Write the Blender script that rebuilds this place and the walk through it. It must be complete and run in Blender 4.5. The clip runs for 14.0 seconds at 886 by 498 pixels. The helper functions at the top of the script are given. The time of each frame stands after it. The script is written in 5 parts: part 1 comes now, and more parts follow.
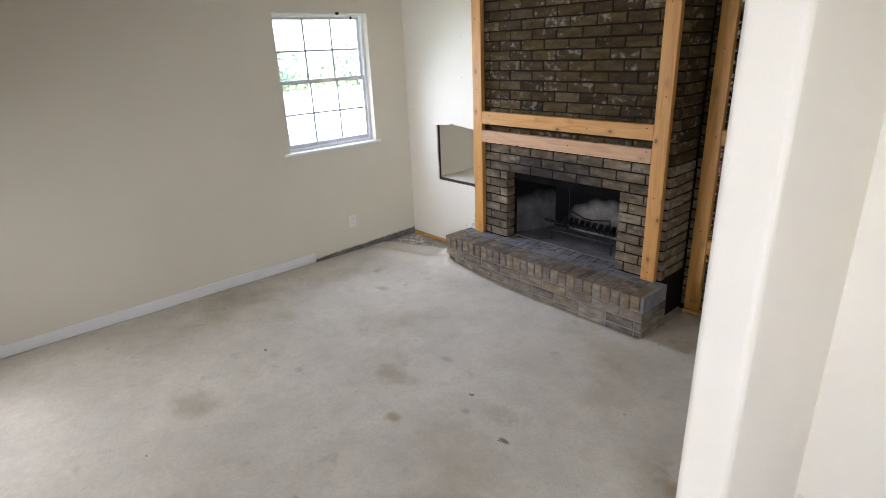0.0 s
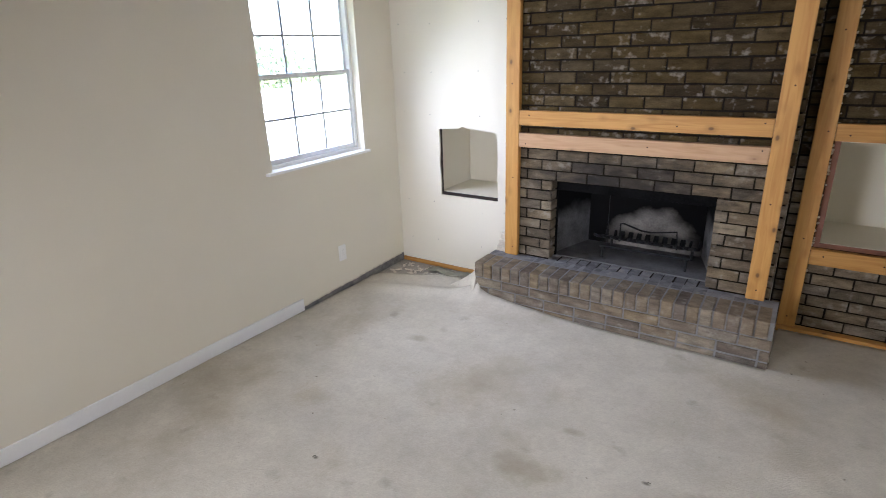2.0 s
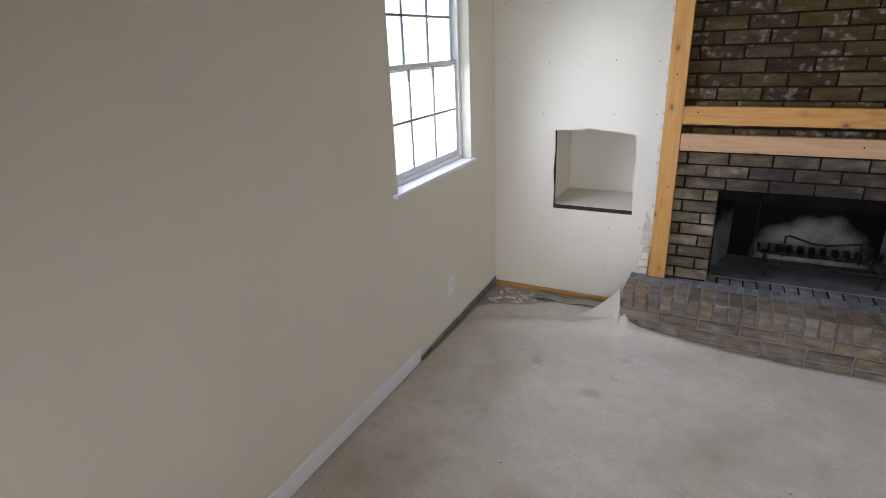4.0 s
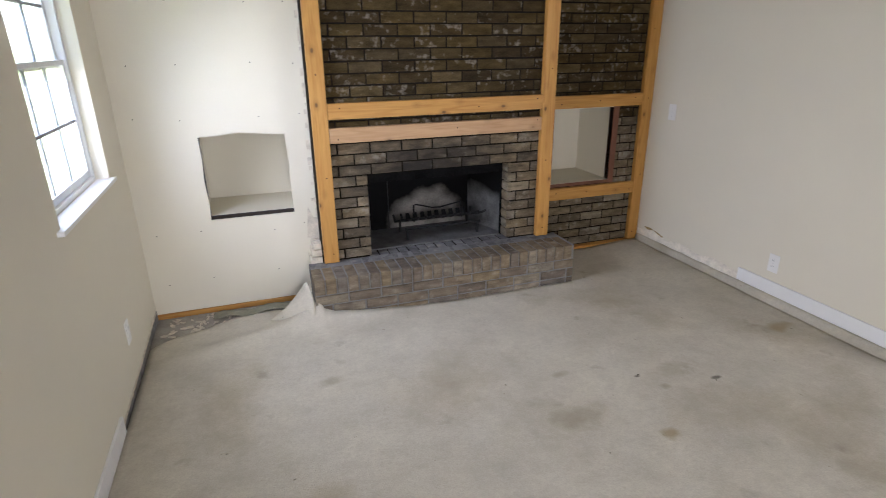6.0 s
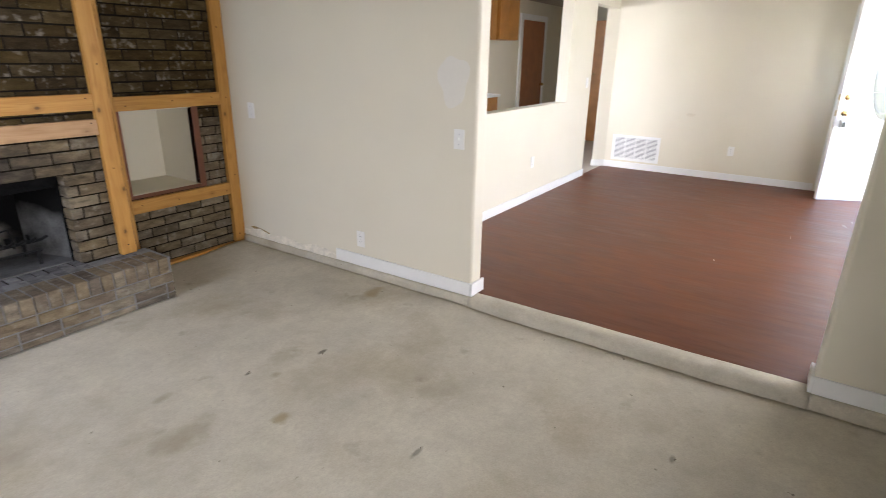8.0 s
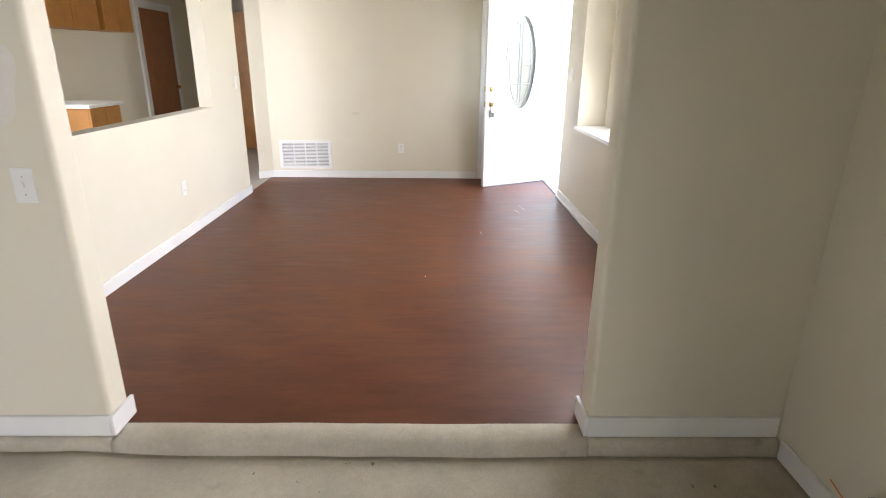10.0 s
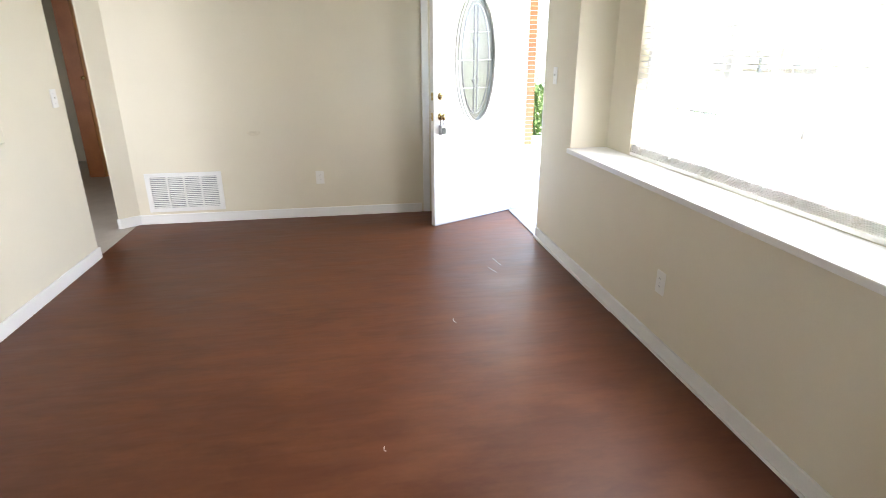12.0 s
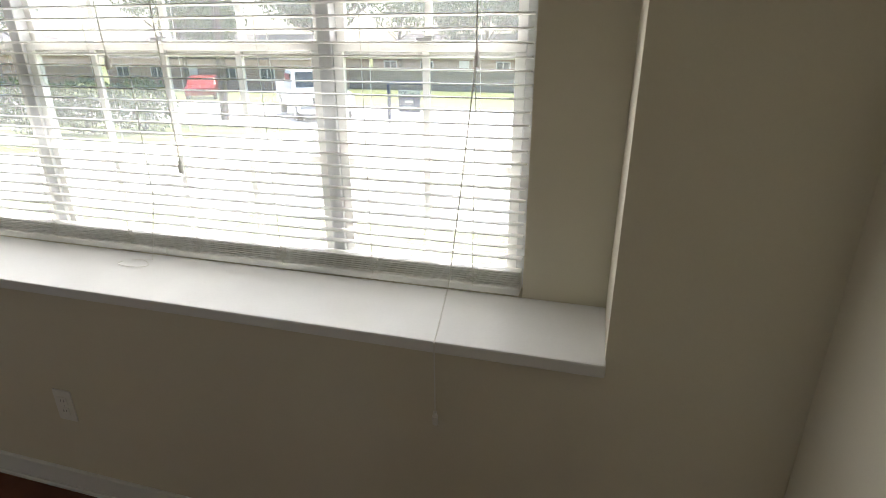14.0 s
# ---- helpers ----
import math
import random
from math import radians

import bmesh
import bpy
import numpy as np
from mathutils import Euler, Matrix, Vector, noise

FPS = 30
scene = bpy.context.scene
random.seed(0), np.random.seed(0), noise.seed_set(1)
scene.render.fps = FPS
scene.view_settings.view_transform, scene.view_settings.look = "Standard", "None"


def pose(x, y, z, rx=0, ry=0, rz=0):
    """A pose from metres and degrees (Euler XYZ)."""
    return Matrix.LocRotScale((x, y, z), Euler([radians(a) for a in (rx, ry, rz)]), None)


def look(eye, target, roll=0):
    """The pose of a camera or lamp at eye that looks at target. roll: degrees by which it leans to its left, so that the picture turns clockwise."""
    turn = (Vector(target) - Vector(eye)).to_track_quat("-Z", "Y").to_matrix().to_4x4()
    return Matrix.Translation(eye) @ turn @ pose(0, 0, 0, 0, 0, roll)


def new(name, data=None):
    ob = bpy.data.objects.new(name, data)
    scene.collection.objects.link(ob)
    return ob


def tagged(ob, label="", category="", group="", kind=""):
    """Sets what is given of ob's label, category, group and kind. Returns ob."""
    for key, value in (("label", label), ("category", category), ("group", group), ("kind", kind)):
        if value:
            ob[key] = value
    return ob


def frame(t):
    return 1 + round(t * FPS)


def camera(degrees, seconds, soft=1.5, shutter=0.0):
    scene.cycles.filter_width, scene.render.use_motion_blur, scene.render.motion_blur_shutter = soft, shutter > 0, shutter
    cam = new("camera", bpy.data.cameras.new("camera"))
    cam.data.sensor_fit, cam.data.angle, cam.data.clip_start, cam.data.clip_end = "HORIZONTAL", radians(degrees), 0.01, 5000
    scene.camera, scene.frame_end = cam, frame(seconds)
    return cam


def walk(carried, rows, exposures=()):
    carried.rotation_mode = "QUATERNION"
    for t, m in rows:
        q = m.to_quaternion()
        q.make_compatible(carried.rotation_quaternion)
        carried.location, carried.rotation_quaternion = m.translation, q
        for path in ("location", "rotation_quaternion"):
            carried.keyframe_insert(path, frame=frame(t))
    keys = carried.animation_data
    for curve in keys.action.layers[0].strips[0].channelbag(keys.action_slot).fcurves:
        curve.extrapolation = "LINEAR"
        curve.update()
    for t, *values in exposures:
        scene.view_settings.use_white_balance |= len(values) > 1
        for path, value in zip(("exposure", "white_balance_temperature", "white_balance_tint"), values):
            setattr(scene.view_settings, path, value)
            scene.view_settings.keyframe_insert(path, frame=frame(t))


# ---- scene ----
cam = camera(78.06, 14.0, soft=0.5, shutter=0.2)
PATH = [
    (0, 4.127, -3.140, 1.766, 48.08, -20.39, 2.25),
    (0.5, 3.825, -3.047, 1.771, 43.00, -20.57, 2.37),
    (1, 3.493, -3.094, 1.786, 39.15, -20.46, 2.18),
    (1.5, 3.139, -3.111, 1.700, 35.18, -20.22, 2.13),
    (2, 2.665, -3.285, 1.664, 33.35, -20.13, 1.82),
    (2.5, 2.356, -3.471, 1.661, 32.80, -19.99, 1.86),
    (5, 0.684, -3.128, 1.563, 7.50, -20.74, 1.57),
    (5.5, 0.555, -3.253, 1.522, -8.34, -20.29, 0.57),
    (6, 0.657, -3.345, 1.601, -19.33, -20.59, 0.58),
    (6.5, 0.674, -3.387, 1.681, -26.39, -21.60, 0.09),
    (7, 0.677, -3.416, 1.636, -35.56, -20.89, -0.46),
    (7.5, 0.783, -3.450, 1.542, -46.86, -19.70, -0.92),
    (8, 0.922, -3.524, 1.521, -56.30, -19.53, -0.89),
    (8.5, 1.129, -3.546, 1.452, -65.72, -19.52, -1.23),
    (9, 1.314, -3.437, 1.394, -74.70, -19.19, -0.92),
    (9.2, 1.394, -3.373, 1.403, -78.73, -19.03, -0.87),
    (11.5, 3.199, -3.013, 1.518, -97.68, -19.77, -0.17),
    (12, 3.590, -3.047, 1.500, -99.35, -19.69, 0.20),
    (12.5, 3.833, -3.244, 1.429, -116.36, -18.26, -1.32),
    (13, 4.127, -3.438, 1.420, -139.62, -18.21, -1.20),
    (13.5, 4.230, -3.421, 1.512, -157.13, -20.35, -0.49),
    (14, 4.249, -3.403, 1.566, -164.33, -21.49, 0.18),
]
walk(cam, [(t, pose(x, y, z, 90 + p, r, a)) for t, x, y, z, a, p, r in PATH],
     exposures=[(0.0, 3.65, 5700, 20), (1.2, 3.9, 5800, 21), (2.5, 3.65, 5600, 20), (5.0, 3.1, 5850, 20), (6.5, 3.75, 5900, 19),
                (8.2, 3.78, 6100, 18), (9.2, 3.7, 6250, 18), (11.5, 3.55, 6200, 15), (12.3, 3.35, 6200, 14), (12.9, 3.18, 6200, 13), (13.5, 2.22, 6350, 12), (14.0, 1.6, 6500, 13)])

# ---- world, sun and daylight ----
world = bpy.data.worlds.new("world")
scene.world = world
world.use_nodes = True
wn, wl = world.node_tree.nodes, world.node_tree.links
sky = wn.new("ShaderNodeTexSky")
sky.sky_type, sky.sun_disc = "NISHITA", False
sky.sun_elevation, sky.sun_rotation = radians(70), radians(180)
wn["Background"].inputs["Strength"].default_value = 0.15
wl.new(sky.outputs["Color"], wn["Background"].inputs["Color"])

sun = new("sun", bpy.data.lights.new("sun", "SUN"))
sun.data.energy, sun.data.angle, sun.data.color = 5.0, radians(0.6), (1.0, 0.95, 0.88)
sun.matrix_world = look((5.0, -12.0, 22.0), (5.8, -4.0, 0))


def daylight(name, m, w, h, energy, spread=180, colour=(1.0, 1.0, 1.0)):
    lamp = bpy.data.lights.new(name, "AREA")
    lamp.shape, lamp.size, lamp.size_y, lamp.energy, lamp.color = "RECTANGLE", w, h, energy, colour
    lamp.spread = radians(spread)
    ob = new(name, lamp)
    ob.matrix_world = m
    return ob


daylight("bay_daylight", look((5.6, -4.705, 1.5), (5.5, -2.7, 0.62)), 2.3, 1.1, 6.6, 160)
daylight("den_daylight", look((-0.085, -0.69, 1.52), (2.0, -0.69, 0.40)), 0.76, 0.96, 1.25, 135, (0.92, 0.98, 1.07))
# added fill for the den; no source is seen in its front wall
daylight("den_front_fill", look((0.95, -4.49, 0.95), (2.7, -0.5, 0.20)), 1.4, 1.3, 4.0, 118, (1.0, 0.985, 0.95))
# added fill that brightens the kitchen and hall from an unseen window
daylight("kitchen_fill", look((6.0, 0.97, 1.6), (8.2, -0.6, 1.0)), 1.3, 0.95, 3.6, 110)
daylight("door_daylight", look((8.07, -4.50, 1.15), (8.0, -2.6, 0.7)), 0.75, 1.8, 1.2)

# ---- materials ----


def mat(name, color, rough=0.6, metal=0.0, vary=0.08, scale=6.0, grain=60.0, bump=0.1, depth=0.002, spec=0.5):
    m = bpy.data.materials.new(name)
    m.use_nodes = True
    n, l = m.node_tree.nodes, m.node_tree.links
    b = n["Principled BSDF"]
    b.inputs["Roughness"].default_value, b.inputs["Metallic"].default_value = rough, metal
    b.inputs["Specular IOR Level"].default_value = spec
    co = n.new("ShaderNodeTexCoord")
    big, small = n.new("ShaderNodeTexNoise"), n.new("ShaderNodeTexNoise")
    big.inputs["Scale"].default_value, small.inputs["Scale"].default_value = scale, grain
    big.inputs["Detail"].default_value, small.inputs["Detail"].default_value = 5, 4
    for t in (big, small):
        l.new(co.outputs["Object"], t.inputs["Vector"])
    ramp = n.new("ShaderNodeValToRGB")
    lo, hi = 1 - vary, 1 + vary
    ramp.color_ramp.elements[0].position, ramp.color_ramp.elements[1].position = 0.3, 0.7
    ramp.color_ramp.elements[0].color = (*[c * lo for c in color], 1)
    ramp.color_ramp.elements[1].color = (*[min(1, c * hi) for c in color], 1)
    mix = n.new("ShaderNodeMath")
    mix.operation = "MULTIPLY_ADD"
    mix.inputs[1].default_value = 0.35
    l.new(small.outputs["Fac"], mix.inputs[0])
    sc = n.new("ShaderNodeMath")
    sc.operation = "MULTIPLY"
    sc.inputs[1].default_value = 0.65
    l.new(big.outputs["Fac"], sc.inputs[0])
    l.new(sc.outputs[0], mix.inputs[2])
    l.new(mix.outputs[0], ramp.inputs["Fac"])
    l.new(ramp.outputs["Color"], b.inputs["Base Color"])
    bp = n.new("ShaderNodeBump")
    bp.inputs["Strength"].default_value, bp.inputs["Distance"].default_value = bump, depth
    l.new(small.outputs["Fac"], bp.inputs["Height"])
    l.new(bp.outputs["Normal"], b.inputs["Normal"])
    return m


def nodes_of(m):
    return m.node_tree.nodes, m.node_tree.links, m.node_tree.nodes["Principled BSDF"]


CREAM = mat("cream_wall_paint", (0.73, 0.683, 0.555), 0.7, vary=0.03, scale=2.0, grain=220, bump=0.12, depth=0.001)
WHITE = mat("white_trim_paint", (0.82, 0.82, 0.80), 0.4, vary=0.03, scale=8, grain=120, bump=0.05, depth=0.0005)
PLASTIC = mat("white_plastic", (0.82, 0.81, 0.77), 0.35, vary=0.02, scale=20, bump=0.0)
# unseen ceilings: colour darkened and tinted to cut bounced light on upper walls
CEIL = mat("bounce_cutting_ceiling", (0.34, 0.30, 0.23), 0.9, vary=0.03, scale=3, grain=150, bump=0.5, depth=0.003)
CONCRETE = mat("bare_concrete", (0.36, 0.33, 0.28), 0.9, vary=0.3, scale=9, grain=90, bump=0.4, depth=0.003)
MORTAR = mat("dark_mortar", (0.014, 0.011, 0.008), 0.95, vary=0.3, scale=14, grain=160, bump=0.6, depth=0.003, spec=0.1)
HEARTH_MORTAR = mat("grey_mortar", (0.19, 0.187, 0.185), 0.95, vary=0.3, scale=14, grain=160, bump=0.6, depth=0.003)
IRON = mat("black_iron", (0.02, 0.02, 0.02), 0.7, 0.6, vary=0.4, scale=30, grain=200, bump=0.3)
BRASS = mat("brass", (0.75, 0.6, 0.32), 0.25, 1.0, vary=0.08, scale=30, bump=0.0)
STEEL = mat("grey_steel", (0.45, 0.46, 0.48), 0.35, 0.9, vary=0.1, scale=30, bump=0.02)
ALU = mat("aluminium_frame", (0.70, 0.71, 0.72), 0.45, 0.5, vary=0.08, scale=20, bump=0.03)
BLACK = mat("black_rubber", (0.015, 0.015, 0.015), 0.5, vary=0.2)
ORANGE = mat("orange_cord", (0.8, 0.22, 0.03), 0.5, vary=0.1)
DRYWALL = mat("torn_drywall_paper", (0.62, 0.56, 0.45), 0.95, vary=0.25, scale=25, grain=120, bump=0.5, depth=0.004)
MUNTIN = mat("grey_muntin", (0.30, 0.31, 0.32), 0.5, vary=0.1, scale=20, bump=0.03)
GAP = mat("dark_wall_cavity", (0.03, 0.022, 0.016), 0.95, vary=0.4, scale=20)
SLAT = mat("white_blind_slat", (0.92, 0.92, 0.90), 0.45, vary=0.02, scale=10, bump=0.0)
_n, _l, _b = SLAT.node_tree.nodes, SLAT.node_tree.links, SLAT.node_tree.nodes["Principled BSDF"]
_t, _m = _n.new("ShaderNodeBsdfTranslucent"), _n.new("ShaderNodeMixShader")
_t.inputs["Color"].default_value, _m.inputs["Fac"].default_value = (0.93, 0.94, 0.92, 1), 0.22
_l.new(_b.outputs[0], _m.inputs[1])
_l.new(_t.outputs[0], _m.inputs[2])
_l.new(_m.outputs[0], _n["Material Output"].inputs["Surface"])
CORD = mat("white_cord", (0.78, 0.77, 0.72), 0.8, vary=0.05)
TILE = mat("grey_floor_tile", (0.42, 0.39, 0.35), 0.45, vary=0.12, scale=7)
OAK = mat("oak_cabinet", (0.42, 0.19, 0.045), 0.45, vary=0.25, scale=5, grain=60)
DOORWOOD = mat("brown_door_veneer", (0.34, 0.125, 0.042), 0.45, vary=0.2, scale=6, grain=80)
REDWOOD = mat("reddish_wood_trim", (0.16, 0.06, 0.03), 0.6, vary=0.25, scale=12)


def glass_mat():
    m = bpy.data.materials.new("window_glass")
    m.use_nodes = True
    n, l, b = nodes_of(m)
    b.inputs["Transmission Weight"].default_value, b.inputs["Roughness"].default_value, b.inputs["IOR"].default_value = 1, 0.0, 1.45
    return m


GLASS = glass_mat()
# window panes with an uneven whitish veil mixed in that washes out the view
HAZED = glass_mat()
HAZED.name = "hazed_window_glass"
_n, _l, _b = nodes_of(HAZED)
_t, _m = _n.new("ShaderNodeBsdfTranslucent"), _n.new("ShaderNodeMixShader")
_d, _r = _n.new("ShaderNodeTexNoise"), _n.new("ShaderNodeMapRange")
_d.inputs["Scale"].default_value, _d.inputs["Detail"].default_value = 2.5, 5
_r.inputs["To Min"].default_value, _r.inputs["To Max"].default_value = 0.06, 0.10
_t.inputs["Color"].default_value = (0.9, 0.92, 0.93, 1)
_l.new(_d.outputs["Fac"], _r.inputs["Value"])
_l.new(_r.outputs["Result"], _m.inputs["Fac"])
_l.new(_b.outputs[0], _m.inputs[1])
_l.new(_t.outputs[0], _m.inputs[2])
_l.new(_m.outputs[0], _n["Material Output"].inputs["Surface"])


def brick_mat(name, cs, soot=0.0):
    m = mat(name, (0.2, 0.16, 0.11), 0.9, vary=0.25, scale=18, grain=140, bump=0.6, depth=0.005, spec=0.06)
    n, l, b = nodes_of(m)
    info = n.new("ShaderNodeObjectInfo")
    hue = n.new("ShaderNodeValToRGB")
    els = hue.color_ramp.elements
    els[0].color, els[0].position = (*cs[0], 1), 0.0
    els[1].color, els[1].position = (*cs[4], 1), 1.0
    for p, c in ((0.25, cs[1]), (0.5, cs[2]), (0.75, cs[3])):
        e = els.new(p)
        e.color = (*c, 1)
    l.new(info.outputs["Random"], hue.inputs["Fac"])
    ramp = next(x for x in n if x.type == "VALTORGB" and x is not hue)
    ramp.color_ramp.elements[0].color, ramp.color_ramp.elements[1].color = (0.42, 0.42, 0.42, 1), (1.5, 1.5, 1.5, 1)
    mul = n.new("ShaderNodeMixRGB")
    mul.blend_type = "MULTIPLY"
    mul.inputs["Fac"].default_value = 1
    l.new(hue.outputs["Color"], mul.inputs["Color1"])
    l.new(ramp.outputs["Color"], mul.inputs["Color2"])
    # pale lime smears in places
    geo = n.new("ShaderNodeNewGeometry")
    blot, fine = n.new("ShaderNodeTexNoise"), n.new("ShaderNodeTexNoise")
    blot.inputs["Scale"].default_value, fine.inputs["Scale"].default_value = 9.0, 30
    blot.inputs["Detail"].default_value = fine.inputs["Detail"].default_value = 6
    loc = n.new("ShaderNodeTexCoord")
    own = n.new("ShaderNodeMath")
    own.operation = "MULTIPLY"
    own.inputs[1].default_value = 53.0
    l.new(info.outputs["Random"], own.inputs[0])
    move = n.new("ShaderNodeVectorMath")
    move.operation = "ADD"
    l.new(loc.outputs["Object"], move.inputs[0])
    l.new(own.outputs[0], move.inputs[1])
    # smears drawn out along the brick
    drawn = n.new("ShaderNodeMapping")
    drawn.inputs["Scale"].default_value = (0.55, 1.0, 1.5)
    l.new(move.outputs["Vector"], drawn.inputs["Vector"])
    l.new(drawn.outputs["Vector"], blot.inputs["Vector"])
    l.new(move.outputs["Vector"], fine.inputs["Vector"])
    l.new(drawn.outputs["Vector"], next(x for x in n if x.type == "TEX_NOISE" and x.inputs["Scale"].default_value == 18).inputs["Vector"])
    add = n.new("ShaderNodeMath")
    add.operation = "MULTIPLY"
    l.new(blot.outputs["Fac"], add.inputs[0])
    l.new(fine.outputs["Fac"], add.inputs[1])
    mask = n.new("ShaderNodeMapRange")
    mask.inputs["From Min"].default_value, mask.inputs["From Max"].default_value = 0.30, 0.42
    mask.inputs["To Max"].default_value = 0.5
    l.new(add.outputs[0], mask.inputs["Value"])
    lime = n.new("ShaderNodeMixRGB")
    lime.inputs["Color2"].default_value = (0.33, 0.30, 0.25, 1)
    l.new(mask.outputs["Result"], lime.inputs["Fac"])
    l.new(mul.outputs["Color"], lime.inputs["Color1"])
    # soot that rose from the firebox mouth
    mp = n.new("ShaderNodeMapping")
    mp.inputs["Location"].default_value, mp.inputs["Scale"].default_value = (-1.80 / 0.62, 0, -0.86 / 0.24), (1 / 0.62, 0, 1 / 0.24)
    l.new(geo.outputs["Position"], mp.inputs["Vector"])
    ln = n.new("ShaderNodeVectorMath")
    ln.operation = "LENGTH"
    l.new(mp.outputs["Vector"], ln.inputs[0])
    far = n.new("ShaderNodeMath")
    far.operation = "MULTIPLY_ADD"
    far.inputs[1].default_value = 1.3
    l.new(blot.outputs["Fac"], far.inputs[0])
    l.new(ln.outputs["Value"], far.inputs[2])
    sm = n.new("ShaderNodeMapRange")
    sm.inputs["From Min"].default_value, sm.inputs["From Max"].default_value = 0.9, 1.75
    sm.inputs["To Min"].default_value, sm.inputs["To Max"].default_value = soot, 0.0
    l.new(far.outputs[0], sm.inputs["Value"])
    sx = n.new("ShaderNodeMixRGB")
    sx.inputs["Color2"].default_value = (0.025, 0.023, 0.022, 1)
    l.new(sm.outputs["Result"], sx.inputs["Fac"])
    l.new(lime.outputs["Color"], sx.inputs["Color1"])
    l.new(sx.outputs["Color"], b.inputs["Base Color"])
    return m


# courses below about 1 m are paler and greyer than those above
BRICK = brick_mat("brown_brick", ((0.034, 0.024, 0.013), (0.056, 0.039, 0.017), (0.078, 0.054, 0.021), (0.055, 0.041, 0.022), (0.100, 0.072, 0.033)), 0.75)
LOWBR = brick_mat("pale_lower_brick", ((0.095, 0.077, 0.054), (0.145, 0.115, 0.076), (0.175, 0.134, 0.080), (0.148, 0.124, 0.092), (0.225, 0.182, 0.120)), 0.85)
HBR = brick_mat("ashy_hearth_brick", ((0.13, 0.107, 0.082), (0.175, 0.140, 0.098), (0.205, 0.158, 0.097), (0.165, 0.143, 0.115), (0.25, 0.21, 0.150)))
TOPBR = brick_mat("sooty_hearth_top_brick", ((0.14, 0.137, 0.138), (0.16, 0.155, 0.155), (0.175, 0.17, 0.168), (0.18, 0.175, 0.175), (0.22, 0.215, 0.21)))


def wood_mat(name, light, dark, axis_scale, scale=9.0):
    m = mat(name, light, 0.55, vary=0.12, scale=4, grain=70, bump=0.12, depth=0.001)
    n, l, b = nodes_of(m)
    co = n.new("ShaderNodeTexCoord")
    info = n.new("ShaderNodeObjectInfo")
    mp = n.new("ShaderNodeMapping")
    mp.inputs["Scale"].default_value = axis_scale
    shift = n.new("ShaderNodeVectorMath")
    shift.operation = "MULTIPLY_ADD"
    shift.inputs[1].default_value = (1, 1, 1)
    l.new(co.outputs["Object"], shift.inputs[0])
    rnd = n.new("ShaderNodeCombineXYZ")
    k = n.new("ShaderNodeMath")
    k.operation = "MULTIPLY"
    k.inputs[1].default_value = 7.3
    l.new(info.outputs["Random"], k.inputs[0])
    for i in range(3):
        l.new(k.outputs[0], rnd.inputs[i])
    l.new(rnd.outputs[0], shift.inputs[2])
    l.new(shift.outputs[0], mp.inputs["Vector"])
    grain = n.new("ShaderNodeTexNoise")
    grain.inputs["Scale"].default_value, grain.inputs["Detail"].default_value, grain.inputs["Distortion"].default_value = scale, 7, 1.2
    l.new(mp.outputs["Vector"], grain.inputs["Vector"])
    ramp = n.new("ShaderNodeValToRGB")
    ramp.color_ramp.elements[0].color, ramp.color_ramp.elements[0].position = (*dark, 1), 0.28
    ramp.color_ramp.elements[1].color, ramp.color_ramp.elements[1].position = (*light, 1), 0.62
    l.new(grain.outputs["Fac"], ramp.inputs["Fac"])
    # small dark knots, each in a softer brown halo
    vor = n.new("ShaderNodeTexVoronoi")
    vor.inputs["Scale"].default_value = 10.5
    vor.inputs["Randomness"].default_value = 1.0
    oval = n.new("ShaderNodeMapping")
    oval.inputs["Scale"].default_value = [0.62 if a < 1 else 1.0 for a in axis_scale]
    l.new(shift.outputs[0], oval.inputs["Vector"])
    l.new(oval.outputs["Vector"], vor.inputs["Vector"])
    prev = ramp.outputs["Color"]
    for lo, hi, k, shade in ((0.10, 0.30, 0.5, 0.70), (0.06, 0.115, 0.85, 0.28)):
        km = n.new("ShaderNodeMapRange")
        km.inputs["From Min"].default_value, km.inputs["From Max"].default_value = lo, hi
        km.inputs["To Min"].default_value, km.inputs["To Max"].default_value = k, 0.0
        l.new(vor.outputs["Distance"], km.inputs["Value"])
        knot = n.new("ShaderNodeMixRGB")
        knot.inputs["Color2"].default_value = (*[c * shade for c in dark], 1)
        l.new(km.outputs["Result"], knot.inputs["Fac"])
        l.new(prev, knot.inputs["Color1"])
        prev = knot.outputs["Color"]
    l.new(knot.outputs["Color"], b.inputs["Base Color"])
    return m


PINE_V = wood_mat("pine_upright", (0.52, 0.272, 0.060), (0.39, 0.175, 0.031), (12, 12, 0.9), 3)
PINE_H = wood_mat("pine_rail", (0.52, 0.272, 0.060), (0.39, 0.175, 0.031), (0.9, 12, 12), 3)
PINE_PALE = wood_mat("pale_pine_rail", (0.49, 0.305, 0.155), (0.38, 0.21, 0.095), (0.9, 12, 12), 3)


